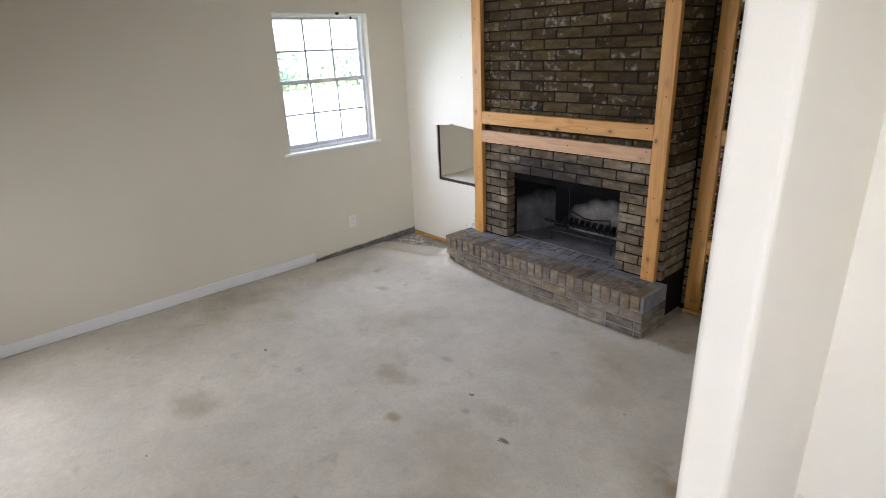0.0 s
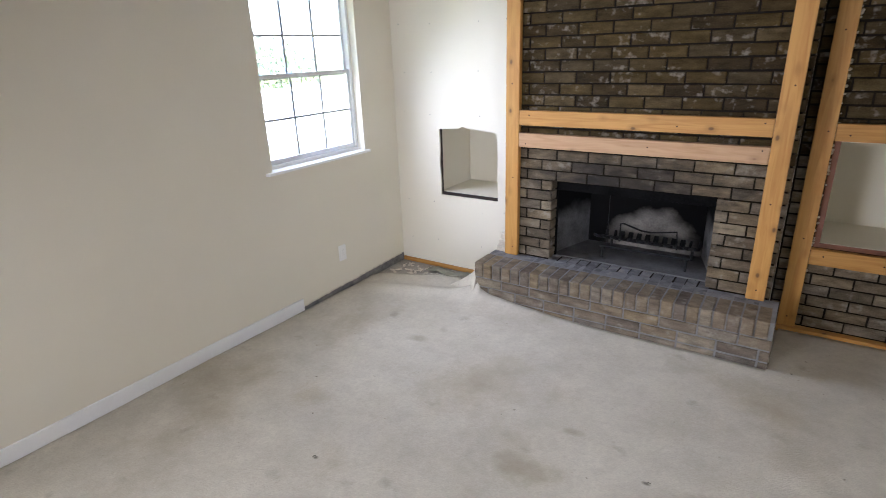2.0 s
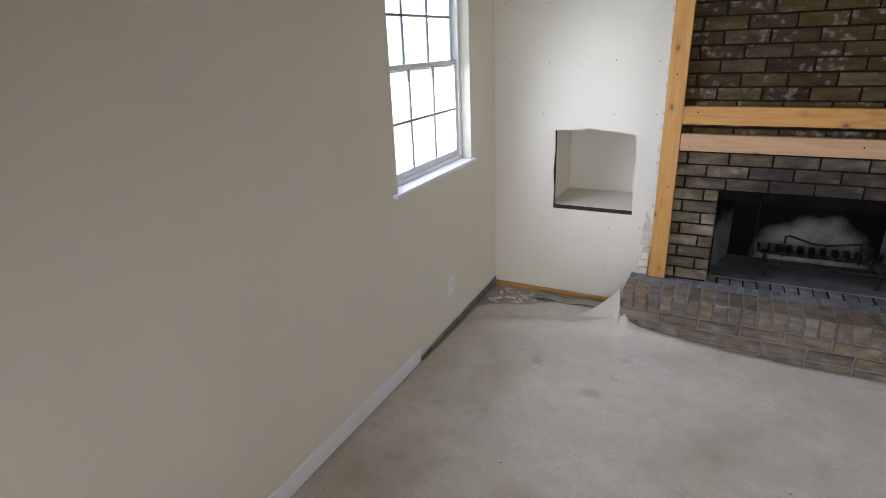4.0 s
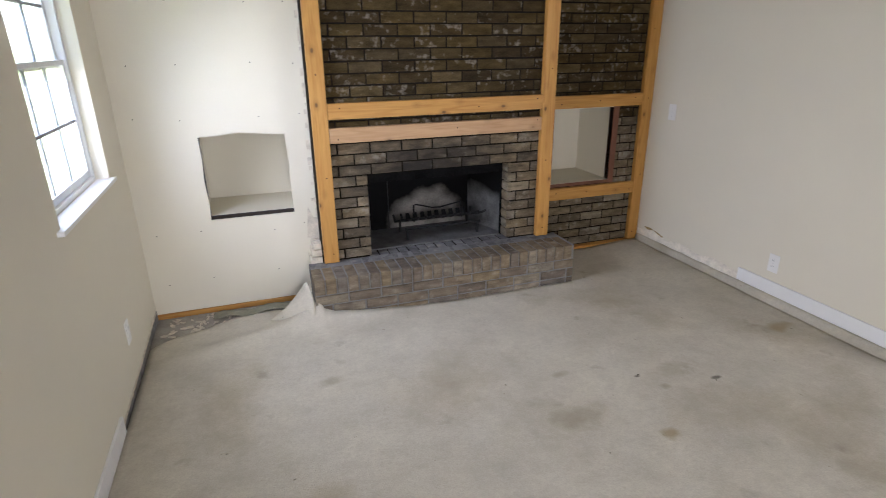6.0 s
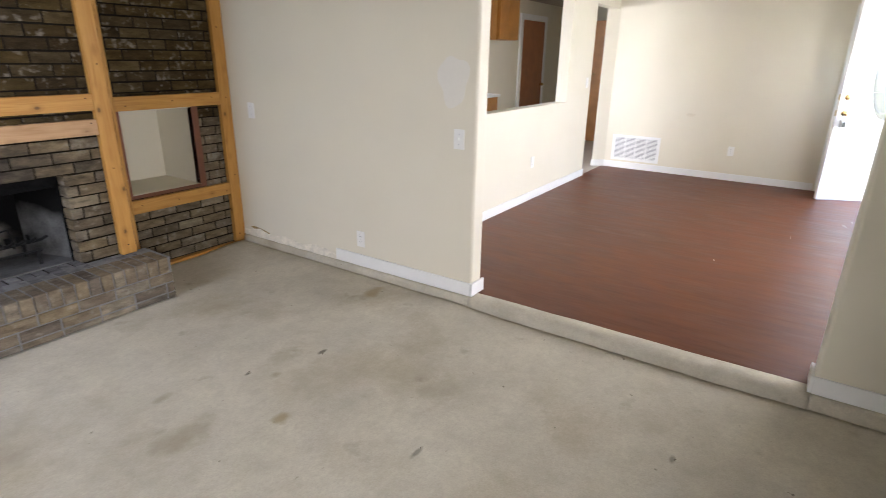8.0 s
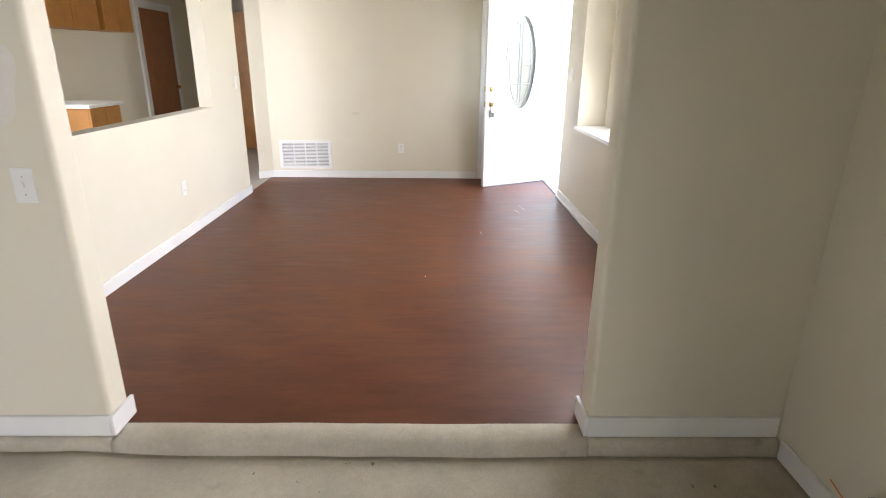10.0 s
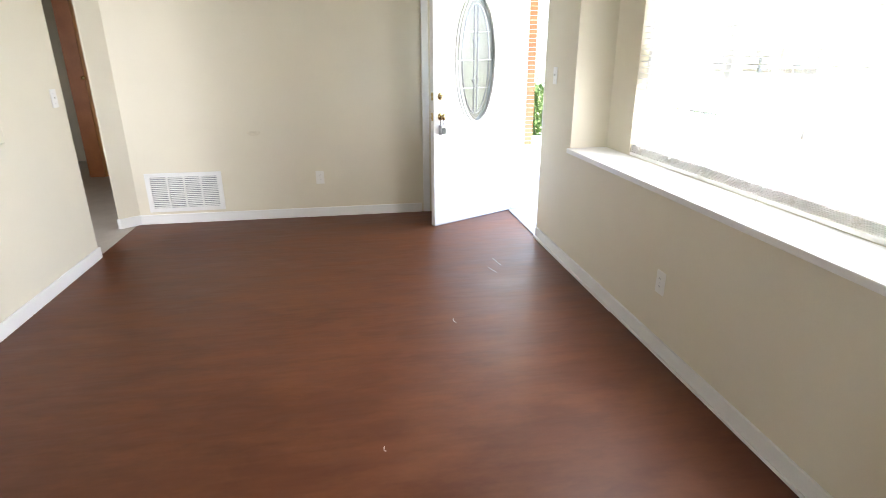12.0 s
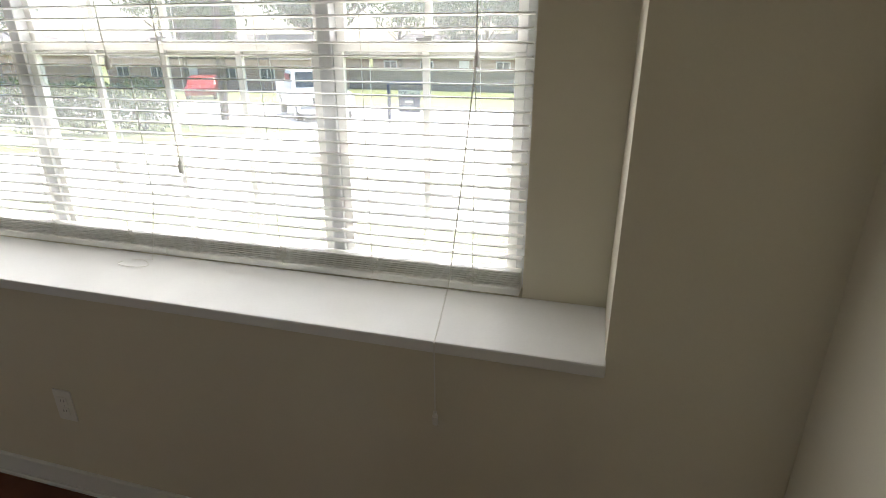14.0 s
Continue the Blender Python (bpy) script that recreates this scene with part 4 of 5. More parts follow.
frame_rect("outer_frame", XW - 0.135, XW - 0.060, wy0 + 0.001, wy1 - 0.001, wz0 + 0.001, wz1 - 0.001, 0.022, WHITE, win)
zm = 1.53
for nm, x0, x1, z0, z1 in (("upper_sash", XW - 0.115, XW - 0.095, zm - 0.015, wz1 - 0.023), ("lower_sash", XW - 0.092, XW - 0.072, wz0 + 0.023, zm + 0.02)):
    s = thing(nm, "", "")
    s.parent = win
    frame_rect("sash_rail", x0, x1, wy0 + 0.024, wy1 - 0.024, z0, z1, 0.022, ALU, s, 0.032)
    xm = (x0 + x1) / 2
    for k in (1, 2):
        y = wy0 + 0.046 + (wy1 - wy0 - 0.092) * k / 3
        block("muntin", (xm - 0.006, xm + 0.006, y - 0.006, y + 0.006, z0 + 0.032, z1 - 0.022), MUNTIN, s)
    z = (z0 + z1) / 2
    block("muntin", (xm - 0.007, xm + 0.007, wy0 + 0.046, wy1 - 0.046, z - 0.006, z + 0.006), MUNTIN, s)
    g = block("pane", (xm - 0.001, xm + 0.001, wy0 + 0.045, wy1 - 0.045, z0 + 0.03, z1 - 0.02), HAZED, s)
    g.visible_shadow = False
tagged(block("window_sill_den", (XW - 0.058, XW + 0.024, wy0 - 0.05, wy1 + 0.04, wz0 - 0.018, wz0 + 0.0005), WHITE, bevel=0.004), "narrow white painted window sill", "sill", kind="structure")
# two pull cords with dark knobs hang before the window's head
for y, z, r, ht in ((-0.569, 2.044, 0.018, 0.6), (-0.444, 2.009, 0.010, 1.5)):
    pc = thing("pull_cord", "thin cord with a dark knob hanging before the window", "cord", group="den pull cords")
    bm = bmesh.new()
    tube(bm, [(XW + 0.032, y, z), (XW + 0.034, y + 0.004, H - 0.2), (XW + 0.03, y, H - 0.001)], 0.0015, 5)
    part("cord", bm, CORD, pc)
    bm = bmesh.new()
    bmesh.ops.create_uvsphere(bm, u_segments=12, v_segments=8, radius=r, matrix=Matrix.Translation((XW + 0.032, y, z)) @ Matrix.Diagonal((0.8, 1, ht, 1)))
    part("knob", bm, IRON, pc, "dark metal knob", smooth=True)

# unseen patio door added to the den's front wall to house a fill lamp
fw = thing("added_door_den_front", "unseen white patio door, added to house the den's fill lamp", "door", kind="structure")
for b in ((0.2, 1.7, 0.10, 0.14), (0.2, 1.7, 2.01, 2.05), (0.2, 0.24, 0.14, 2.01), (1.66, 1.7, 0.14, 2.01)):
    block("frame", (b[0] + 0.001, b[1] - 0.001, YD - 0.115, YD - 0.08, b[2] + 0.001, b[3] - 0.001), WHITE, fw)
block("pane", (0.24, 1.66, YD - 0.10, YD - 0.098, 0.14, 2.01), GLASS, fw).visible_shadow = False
# opaque sheet added so no sun enters here
block("sun_blocking_sheet", (0.205, 1.695, YD - 0.062, YD - 0.058, 0.105, 2.045), WHITE, fw, "white sheet added to keep the sun out")

# ---- recess window ----
tagged(block("window_sill_recess", (BX0 - 0.002, BX1 + 0.002, YB + 0.0, YF + 0.026, BZ - 0.032, BZ), WHITE, bevel=0.005), "deep white painted window sill", "sill", kind="structure")
bw = thing("window_front", "three white double-hung windows side by side", "window", kind="structure")
ya, yb = YB - 0.115, YB - 0.055
units = [(GX0, 4.945), (5.0, 6.0), (6.055, GX1)]
for x0, x1 in ((GX0, GX0 + 0.03), (4.945, 4.986), (6.002, 6.043), (GX1 - 0.03, GX1)):
    block("mullion", (x0 + 0.001, x1 - 0.001, ya, yb, BZ + 0.002, GZ1 - 0.002), ALU, bw, "grey metal mullion", 0.004)
for x0, x1 in ((GX0 + 0.03, 4.945), (4.986, 6.002), (6.043, GX1 - 0.03)):
    zm = 1.525
    for nm, y0, y1, z0, z1 in (("upper_sash", ya + 0.005, ya + 0.025, zm - 0.02, GZ1 - 0.01), ("lower_sash", ya + 0.03, ya + 0.05, BZ + 0.01, zm + 0.025)):
        s = thing(nm, "", "")
        s.parent = bw
        w = 0.026
        for b in ((x0, x1, z0, z0 + w), (x0, x1, z1 - w, z1), (x0, x0 + w, z0 + w, z1 - w), (x1 - w, x1, z0 + w, z1 - w)):
            block("sash_rail", (b[0], b[1], y0, y1, b[2], b[3]), WHITE, s, bevel=0.002)
        ym = (y0 + y1) / 2
        cols = 2 if x1 - x0 < 0.8 else 4
        for k in range(1, cols):
            x = x0 + (x1 - x0) * k / cols
            block("muntin", (x - 0.009, x + 0.009, ym - 0.007, ym + 0.007, z0 + w, z1 - w), WHITE, s)
        z = (z0 + z1) / 2
        block("muntin", (x0 + w, x1 - w, ym - 0.0075, ym + 0.0075, z - 0.009, z + 0.009), WHITE, s)
        block("pane", (x0 + w - 0.002, x1 - w + 0.002, ym - 0.001, ym + 0.001, z0 + w - 0.002, z1 - w + 0.002), HAZED, s).visible_shadow = False
    bm = bmesh.new()
    xm = x0 + (x1 - x0) * 0.5
    box(bm, xm - 0.02, xm + 0.02, ya + 0.05, ya + 0.06, zm + 0.025, zm + 0.032)
    box(bm, xm - 0.03, xm, ya + 0.052, ya + 0.058, zm + 0.0325, zm + 0.036)
    part("sash_lock", bm, STEEL, bw)

# blinds: open slats, spare ones stacked on the bottom rail


def slat_mesh(length, tilt):
    bm = bmesh.new()
    prof = [(-0.017, 0.0), (-0.006, 0.0018), (0.006, 0.0018), (0.017, 0.0), (0.017, -0.0026), (0.006, -0.0008), (-0.006, -0.0008), (-0.017, -0.0026)]
    ca, sa = math.cos(tilt), math.sin(tilt)
    ends = [[bm.verts.new((x, y * ca - z * sa, y * sa + z * ca)) for y, z in prof] for x in (0, length)]
    for k in range(8):
        bm.faces.new((ends[0][k], ends[0][(k + 1) % 8], ends[1][(k + 1) % 8], ends[1][k]))
    bm.faces.new(ends[0])
    bm.faces.new(ends[1][::-1])
    return mesh_of("slat", bm, SLAT)


YS = YB - 0.022
blind_meshes = {}
for x0, x1, label in ((4.412, 5.5525, "white slatted blind lowered to the sill"), (5.5535, 6.75, "white slatted blind with its cords hanging")):
    bl = thing("window_blind", label, "blind", group="window blinds")
    length = x1 - x0
    open_m, flat_m = slat_mesh(length, radians(5)), slat_mesh(length, 0)
    z0 = 0.925
    block("bottom_rail", (x0, x1, YS - 0.026, YS + 0.026, BZ + 0.003, z0), SLAT, bl, bevel=0.004)
    zs = [(z0 + 0.004 + 0.0066 * i, flat_m) for i in range(7)]
    zt = z0 + 0.003 + 0.0066 * 7
    zs += [(zt + 0.032 + 0.0318 * i, open_m) for i in range(34)]
    for z, me in zs:
        if z > GZ1 - 0.06:
            continue
        o = new("slat", me)
        o.parent = bl
        o.location = (x0, YS + random.uniform(-0.0006, 0.0006), z)
        o.rotation_euler = (0, random.uniform(-0.0006, 0.0006), 0)
    block("head_rail", (x0, x1, YS - 0.03, YS + 0.03, GZ1 - 0.05, GZ1 - 0.003), SLAT, bl, bevel=0.003)
    for k in range(4):
        x = x0 + 0.13 + (length - 0.26) * k / 3
        bm = bmesh.new()
        for y in (YS - 0.027, YS + 0.027):
            tube(bm, [(x, y, BZ + 0.02), (x, y, GZ1 - 0.05)], 0.0009, 4)
        for q in range(3):
            pts = [(x + 0.018 * math.sin(a * 1.3 + q), YS + 0.028 + 0.004 * math.cos(a * 2), z0 + 0.012 + 0.035 * (a / 9) + 0.008 * math.sin(3 * a + q)) for a in range(10)]
            tube(bm, pts, 0.0009, 4)
        part("ladder_cord", bm, CORD, bl)
def hanging_cord(points, weight_z, weight_x, y, label):
    t = thing("blind_cord", label, "cord", group="blind cords")
    bm = bmesh.new()
    tube(bm, points, 0.0017, 5)
    part("cord", bm, CORD, t)
    bm = bmesh.new()
    tube(bm, [(weight_x, y, weight_z + 0.018), (weight_x, y, weight_z + 0.006)], 0.005, 8)
    tube(bm, [(weight_x, y, weight_z + 0.006), (weight_x, y, weight_z - 0.018)], 0.0075, 8)
    part("tassel", bm, PLASTIC, t, "small plastic tassel")
    return t


hanging_cord([(4.54, YS + 0.04, 2.06), (4.537, YS + 0.045, 1.52), (4.570, YS + 0.05, 1.2), (4.600, YS + 0.06, 0.93), (4.603, YS + 0.08, BZ + 0.004), (4.570, YF + 0.01, BZ + 0.004), (4.568, YF + 0.03, 0.90), (4.566, YF + 0.032, 0.70)], 0.690, 4.566, YF + 0.032, "white blind cord hanging over the sill")
hanging_cord([(4.545, YS + 0.042, 2.06), (4.537, YS + 0.042, 1.52)], 1.512, 4.537, YS + 0.042, "short blind cord with a tassel")
hanging_cord([(5.43, YS + 0.042, 2.06), (5.422, YS + 0.042, 1.21)], 1.205, 5.422, YS + 0.042, "blind cord with a tassel before the slats")
hanging_cord([(5.62, YS + 0.042, 2.06), (5.607, YS + 0.042, 1.5)], 1.492, 5.607, YS + 0.042, "blind cord with a tassel before the slats")
bm = bmesh.new()
tube(bm, [(5.60 + 0.05 * math.cos(a) + 0.01 * math.sin(2 * a), -4.655 + 0.028 * math.sin(a), BZ + 0.003) for a in [i * 0.35 for i in range(17)]] + [(5.565, -4.69, BZ + 0.004), (5.555, YS + 0.03, 1.1), (5.55, YS + 0.03, 1.49)], 0.0013, 5)
ob = tagged(part("looped_cord", bm, CORD), "white cord loop lying on the sill", "cord")

# ---- front door ----
hx, hy = 8.493, YF + 0.002
ang = math.atan2(-3.69 - YF, 8.067 - 8.493)
door = thing("front_door", "white front door with oval leaded glass, standing open", "door")
L, DH = 0.893, 2.03
cxo, czo, ro, rz = 0.44, 1.345, 0.20, 0.50   # oval light
bm = bmesh.new()
N = 48
oval = [(cxo + ro * math.cos(2 * math.pi * i / N), czo + rz * math.sin(2 * math.pi * i / N)) for i in range(N)]
rect = [(0, 0), (L, 0), (L, DH), (0, DH)]
layers = []
for y in (-0.022, 0.022):
    e = []
    loops = []
    for pts in (rect, oval):
        vs = [bm.verts.new((x, y, z)) for x, z in pts]
        loops.append(vs)
        e += [bm.edges.new((vs[i], vs[(i + 1) % len(vs)])) for i in range(len(vs))]
    bmesh.ops.triangle_fill(bm, use_beauty=True, edges=e)
    layers.append(loops)
for k in (0, 1):
    a, c = layers[0][k], layers[1][k]
    for i in range(len(a)):
        j = (i + 1) % len(a)
        bm.faces.new((a[i], a[j], c[j], c[i]))
leaf = part("leaf", bm, WHITE, door)
for side in (-1, 1):
    bm = bmesh.new()
    for q, (r0, d) in enumerate(((0.0, 0.010), (0.03, 0.006))):
        pts = [(cxo + (ro + r0) * math.cos(2 * math.pi * i / N), side * (0.022 + d * 0.5), czo + (rz + r0) * math.sin(2 * math.pi * i / N)) for i in range(N + 1)]
        tube(bm, pts, 0.011 if q == 0 else 0.007, 6)
    part("oval_moulding", bm, WHITE, door, smooth=True)
bm = bmesh.new()
vs = [[bm.verts.new((x, y, z)) for x, z in oval] for y in (-0.004, 0.004)]
bm.faces.new(vs[0])
bm.faces.new(vs[1][::-1])
for i in range(N):
    bm.faces.new((vs[0][i], vs[0][(i + 1) % N], vs[1][(i + 1) % N], vs[1][i]))
frost = glass_mat()
frost.name = "textured_glass"
frost.node_tree.nodes["Principled BSDF"].inputs["Roughness"].default_value = 0.18
frost.node_tree.nodes["Principled BSDF"].inputs["Base Color"].default_value = (0.74, 0.80, 0.82, 1)
pane = part("glass_pane", bm, frost, door, "pale textured glass")
pane.visible_shadow = False
def came(pts):
    bm = bmesh.new()
    for y in (-0.006, 0.006):
        tube(bm, [(x, y, z) for x, z in pts], 0.0035, 5)
    part("lead_came", bm, STEEL, pane)
came([(cxo + 0.72 * ro * math.cos(2 * math.pi * i / N), czo + 0.86 * rz * math.sin(2 * math.pi * i / N)) for i in range(N + 1)])
for dx in (-0.018, 0.018):
    came([(cxo + dx, czo - 0.42), (cxo + dx, czo + 0.42)])
for z in (-0.22, 0.0, 0.22):
    came([(cxo - 0.18 * (1 if z == 0 else 0.9), czo + z), (cxo - 0.03, czo + z)])
    came([(cxo + 0.18 * (1 if z == 0 else 0.9), czo + z), (cxo + 0.03, czo + z)])
for z in (-0.16, 0.16):
    came([(cxo, czo + z - 0.06), (cxo + 0.035, czo + z), (cxo, czo + z + 0.06), (cxo - 0.035, czo + z), (cxo, czo + z - 0.06)])
for z in (0.914, 1.074):
    for side in (-1, 1):
        bm = bmesh.new()
        tube(bm, [(0.825, side * 0.022, z), (0.825, side * 0.03, z)], 0.030, 14)
        if z < 1:
            tube(bm, [(0.825, side * 0.03, z), (0.825, side * 0.055, z)], 0.012, 10)
            bmesh.ops.create_uvsphere(bm, u_segments=14, v_segments=8, radius=0.027, matrix=Matrix.Translation((0.825, side * 0.068, z)) @ Matrix.Diagonal((1, 0.75, 1, 1)))
        else:
            box(bm, 0.817, 0.833, min(side * 0.03, side * 0.048), max(side * 0.03, side * 0.048), z - 0.014, z + 0.014)
        part("door_knob" if z < 1 else "deadbolt", bm, BRASS, door, "worn brass " + ("knob" if z < 1 else "deadbolt"), smooth=True)
for z in (0.914, 1.074):
    block("latch_plate", (L - 0.001, L + 0.0015, -0.012, 0.012, z - 0.03, z + 0.03), BRASS, door)
for z in (0.2, 1.0, 1.8):
    bm = bmesh.new()
    tube(bm, [(-0.008, 0.024, z - 0.05), (-0.008, 0.024, z + 0.05)], 0.006, 8)
    part("hinge", bm, STEEL, door)
block("door_sweep", (0.004, L - 0.004, -0.02, 0.02, -0.010, -0.001), STEEL, door)
door.matrix_world = pose(hx, hy, S + 0.014, 0, 0, math.degrees(ang))
lock = thing("key_lockbox", "grey key lockbox hanging from the door knob", "lockbox")
bm = bmesh.new()
box(bm, -0.026, 0.026, -0.018, 0.018, -0.145, -0.065)
bevelled(bm, 0.005)
part("case", bm, STEEL, lock)
bm = bmesh.new()
tube(bm, [(-0.018, 0, -0.07), (-0.018, 0, -0.01), (-0.008, 0, 0.012), (0.008, 0, 0.012), (0.018, 0, -0.01), (0.018, 0, -0.07)], 0.004, 6)
part("shackle", bm, IRON, lock)
bm = bmesh.new()
box(bm, -0.02, 0.02, 0.018, 0.024, -0.135, -0.085)
bevelled(bm, 0.002, 1)
part("dial_cover", bm, BLACK, lock)
kn = door.matrix_world @ Vector((0.825, 0.045, 0.914))
lock.matrix_world = pose(kn.x, kn.y, kn.z, 0, 0, math.degrees(ang) + 8)

# door frame, threshold and the casing on the far wall
df = thing("door_frame", "white painted front door frame", "door frame", kind="structure")
block("jamb", (DX0, DX0 + 0.02, YF - 0.129, YF - 0.001, S + 0.012, 2.12), WHITE, df, bevel=0.003)
block("jamb", (DX1 - 0.02, DX1 - 0.0005, YF - 0.129, YF - 0.024, S + 0.012, 2.12), WHITE, df, bevel=0.003)
block("head", (DX0 + 0.001, DX1 - 0.001, YF - 0.129, YF - 0.001, 2.121, 2.139), WHITE, df)
block("threshold", (DX0 + 0.001, DX1 - 0.001, YF - 0.16, YF + 0.012, S + 0.0005, S + 0.012), STEEL, df, "scuffed grey metal threshold")
tagged(block("trim_far_casing", (X2 - 0.016, X2 - 0.0005, -3.735, -3.675, S, 2.1), WHITE, bevel=0.005), "white painted door casing on the far wall", "trim", kind="structure")

# ---- cable coil by the den's front wall ----
coil = thing("cable_coil", "black cable coil tied with an orange cord", "cable")
bx, by = 3.14, YD + 0.03
for q in range(4):
    bm = bmesh.new()
    w = 0.018 + 0.006 * q
    pts = []
    for i in range(25):
        a = 2 * math.pi * i / 24
        z = 0.155 + 0.115 * math.sin(a) * (1 - 0.06 * q)
        pts.append((bx + w * math.cos(a) * (0.35 + abs(math.sin(a))) + 0.006 * q - 0.01, by + 0.004 * q + 0.006 * math.sin(3 * a), z))
    tube(bm, pts, 0.004, 6)
    part("loop", bm, BLACK, coil)
bm = bmesh.new()
tube(bm, [(bx, by, 0.16), (bx - 0.03, by + 0.004, 0.19), (bx - 0.06, by + 0.006, 0.225), (bx - 0.075, by + 0.004, 0.23)], 0.004, 6)
part("cable_end", bm, BLACK, coil)
bm = bmesh.new()
bmesh.ops.create_uvsphere(bm, u_segments=8, v_segments=6, radius=0.009, matrix=Matrix.Translation((bx - 0.08, by + 0.004, 0.236)))
part("plug", bm, PLASTIC, coil, "pale connector")
bm = bmesh.new()
tube(bm, [(bx - 0.03, by + 0.016, 0.145), (bx + 0.03, by + 0.018, 0.148), (bx + 0.09, by + 0.012, 0.15), (bx + 0.2, by - 0.005, 0.157)], 0.0022, 5)
part("orange_cord", bm, ORANGE, coil, "thin orange cord")

# ---- paint touch-up patch ----
bm = bmesh.new()
vs = []
for i in range(28):
    a = 2 * math.pi * i / 28
    r = 1 + 0.12 * math.sin(3 * a) + 0.08 * math.sin(5 * a + 1)
    vs.append((W - 0.0008, -1.775 + 0.10 * r * math.cos(a), 1.385 + 0.14 * r * math.sin(a)))
a = [bm.verts.new(p) for p in vs]
c = [bm.verts.new((W - 0.0001, p[1], p[2])) for p in vs]
bm.faces.new(a)
for i in range(28):
    bm.faces.new((a[i], a[(i + 1) % 28], c[(i + 1) % 28], c[i]))
tagged(part("paint_patch", bm, mat("touch_up_paint", (0.755, 0.725, 0.645), 0.6, vary=0.03, scale=3)), "pale touch-up paint patch on the cream wall", "paint patch")
# faint brown scuff on the far wall
bm = bmesh.new()
rim = [(0.055 * math.cos(a) * (1 + 0.2 * math.sin(3 * a)), 0.024 * math.sin(a) * (1 + 0.25 * math.cos(2 * a))) for a in [2 * math.pi * i / 20 for i in range(20)]]
bm.faces.new([bm.verts.new((X2 - 0.0009, -2.208 + y, 0.855 + z)) for y, z in rim])
tagged(part("wall_scuff", bm, mat("brown_scuff", (0.675, 0.62, 0.49), 0.8, vary=0.1, scale=30)), "faint brown scuff on the far cream wall", "scuff")
# screw heads in the drywall
bm = bmesh.new()
for x in (0.06, 0.30, 0.72, 0.94):
    for z in (0.25, 0.52, 1.20, 1.50, 1.85, 2.15):
        bmesh.ops.create_icosphere(bm, subdivisions=1, radius=0.0036, matrix=Matrix.Translation((x + random.uniform(-0.03, 0.03), YN, z + random.uniform(-0.03, 0.03))) @ Matrix.Diagonal((1, 0.25, 1, 1)))
tagged(part("drywall_screws", bm, IRON), "dark screw heads in the drywall", "screws", kind="stuff")

# ---- kitchen seen through the openings ----
def cabinet(name, x0, x1, z0, z1, depth, doors, label):
    t = thing(name, label, "cabinet", group="kitchen cabinets")
    y1, y0 = KB - 0.002, KB - depth
    block("body", (x0, x1, y0 + 0.02, y1, z0, z1), OAK, t)
    w = (x1 - x0) / doors
    for i in range(doors):
        d = block("door", (x0 + i * w + 0.004, x0 + (i + 1) * w - 0.004, y0, y0 + 0.019, z0 + 0.006, z1 - 0.006), OAK, t, bevel=0.004)
        block("panel", (x0 + i * w + 0.06, x0 + (i + 1) * w - 0.06, y0 - 0.005, y0 - 0.0005, z0 + 0.06, z1 - 0.06), OAK, d, bevel=0.003)
    return t


# unseen window, added as the opening for the kitchen's fill lamp
kw = thing("added_kitchen_window", "unseen white-framed window added for the kitchen's fill lamp", "window", kind="structure")
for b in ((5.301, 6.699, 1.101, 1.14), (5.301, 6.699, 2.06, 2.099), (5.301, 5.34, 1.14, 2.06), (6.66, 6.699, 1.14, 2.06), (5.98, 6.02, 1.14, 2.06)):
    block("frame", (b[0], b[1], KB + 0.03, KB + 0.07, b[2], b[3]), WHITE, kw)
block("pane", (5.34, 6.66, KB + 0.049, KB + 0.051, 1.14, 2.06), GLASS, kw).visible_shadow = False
cabinet("wall_cabinet", 8.75, 9.39, 1.76, 2.40, 0.32, 2, "oak wall cabinet above an empty fridge space")
cabinet("wall_cabinet", 7.70, 8.66, 1.75, 2.40, 0.32, 2, "oak wall cabinet over the kitchen counter")
cabinet("base_cabinet", 7.7, 8.27, S, 0.96, 0.60, 2, "oak base cabinet under a white counter")
tagged(block("worktop", (7.65, 8.30, KB - 0.63, KB - 0.002, 0.962, 1.0), WHITE, bevel=0.004), "white laminate kitchen worktop", "worktop")
kd = thing("kitchen_door", "brown wooden door in a white casing", "door")
block("leaf", (10.16, 11.06, KB - 0.03, KB - 0.002, S + 0.01, 2.12), DOORWOOD, kd, bevel=0.003)
bm = bmesh.new()
tube(bm, [(10.98, KB - 0.03, 1.03), (10.98, KB - 0.07, 1.03)], 0.012, 8)
bmesh.ops.create_uvsphere(bm, u_segments=12, v_segments=8, radius=0.028, matrix=Matrix.Translation((10.98, KB - 0.085, 1.03)))
part("door_knob", bm, BRASS, kd, "brass knob", smooth=True)
for b in ((10.06, 10.155, S, 2.22), (11.065, 11.16, S, 2.22), (10.155, 11.065, 2.125, 2.22)):
    block("casing", (b[0], b[1], KB - 0.035, KB - 0.001, b[2], b[3]), WHITE, kd, bevel=0.004)
hd = thing("hall_door", "open brown wooden door with brass knobs", "door")
block("leaf", (10.80, 10.84, -0.42, 0.14, S + 0.001, 2.12), OAK, hd, bevel=0.003)
block("edge_strip", (10.785, 10.799, -0.03, 0.14, S + 0.001, 2.12), DOORWOOD, hd, "darker brown edge")
for y in (-0.036, -0.142):
    bm = bmesh.new()
    tube(bm, [(10.80, y, 1.25), (10.76, y, 1.25)], 0.010, 8)
    bmesh.ops.create_uvsphere(bm, u_segments=12, v_segments=8, radius=0.026, matrix=Matrix.Translation((10.745, y, 1.25)))
    part("door_knob", bm, BRASS, hd, "brass knob", smooth=True)

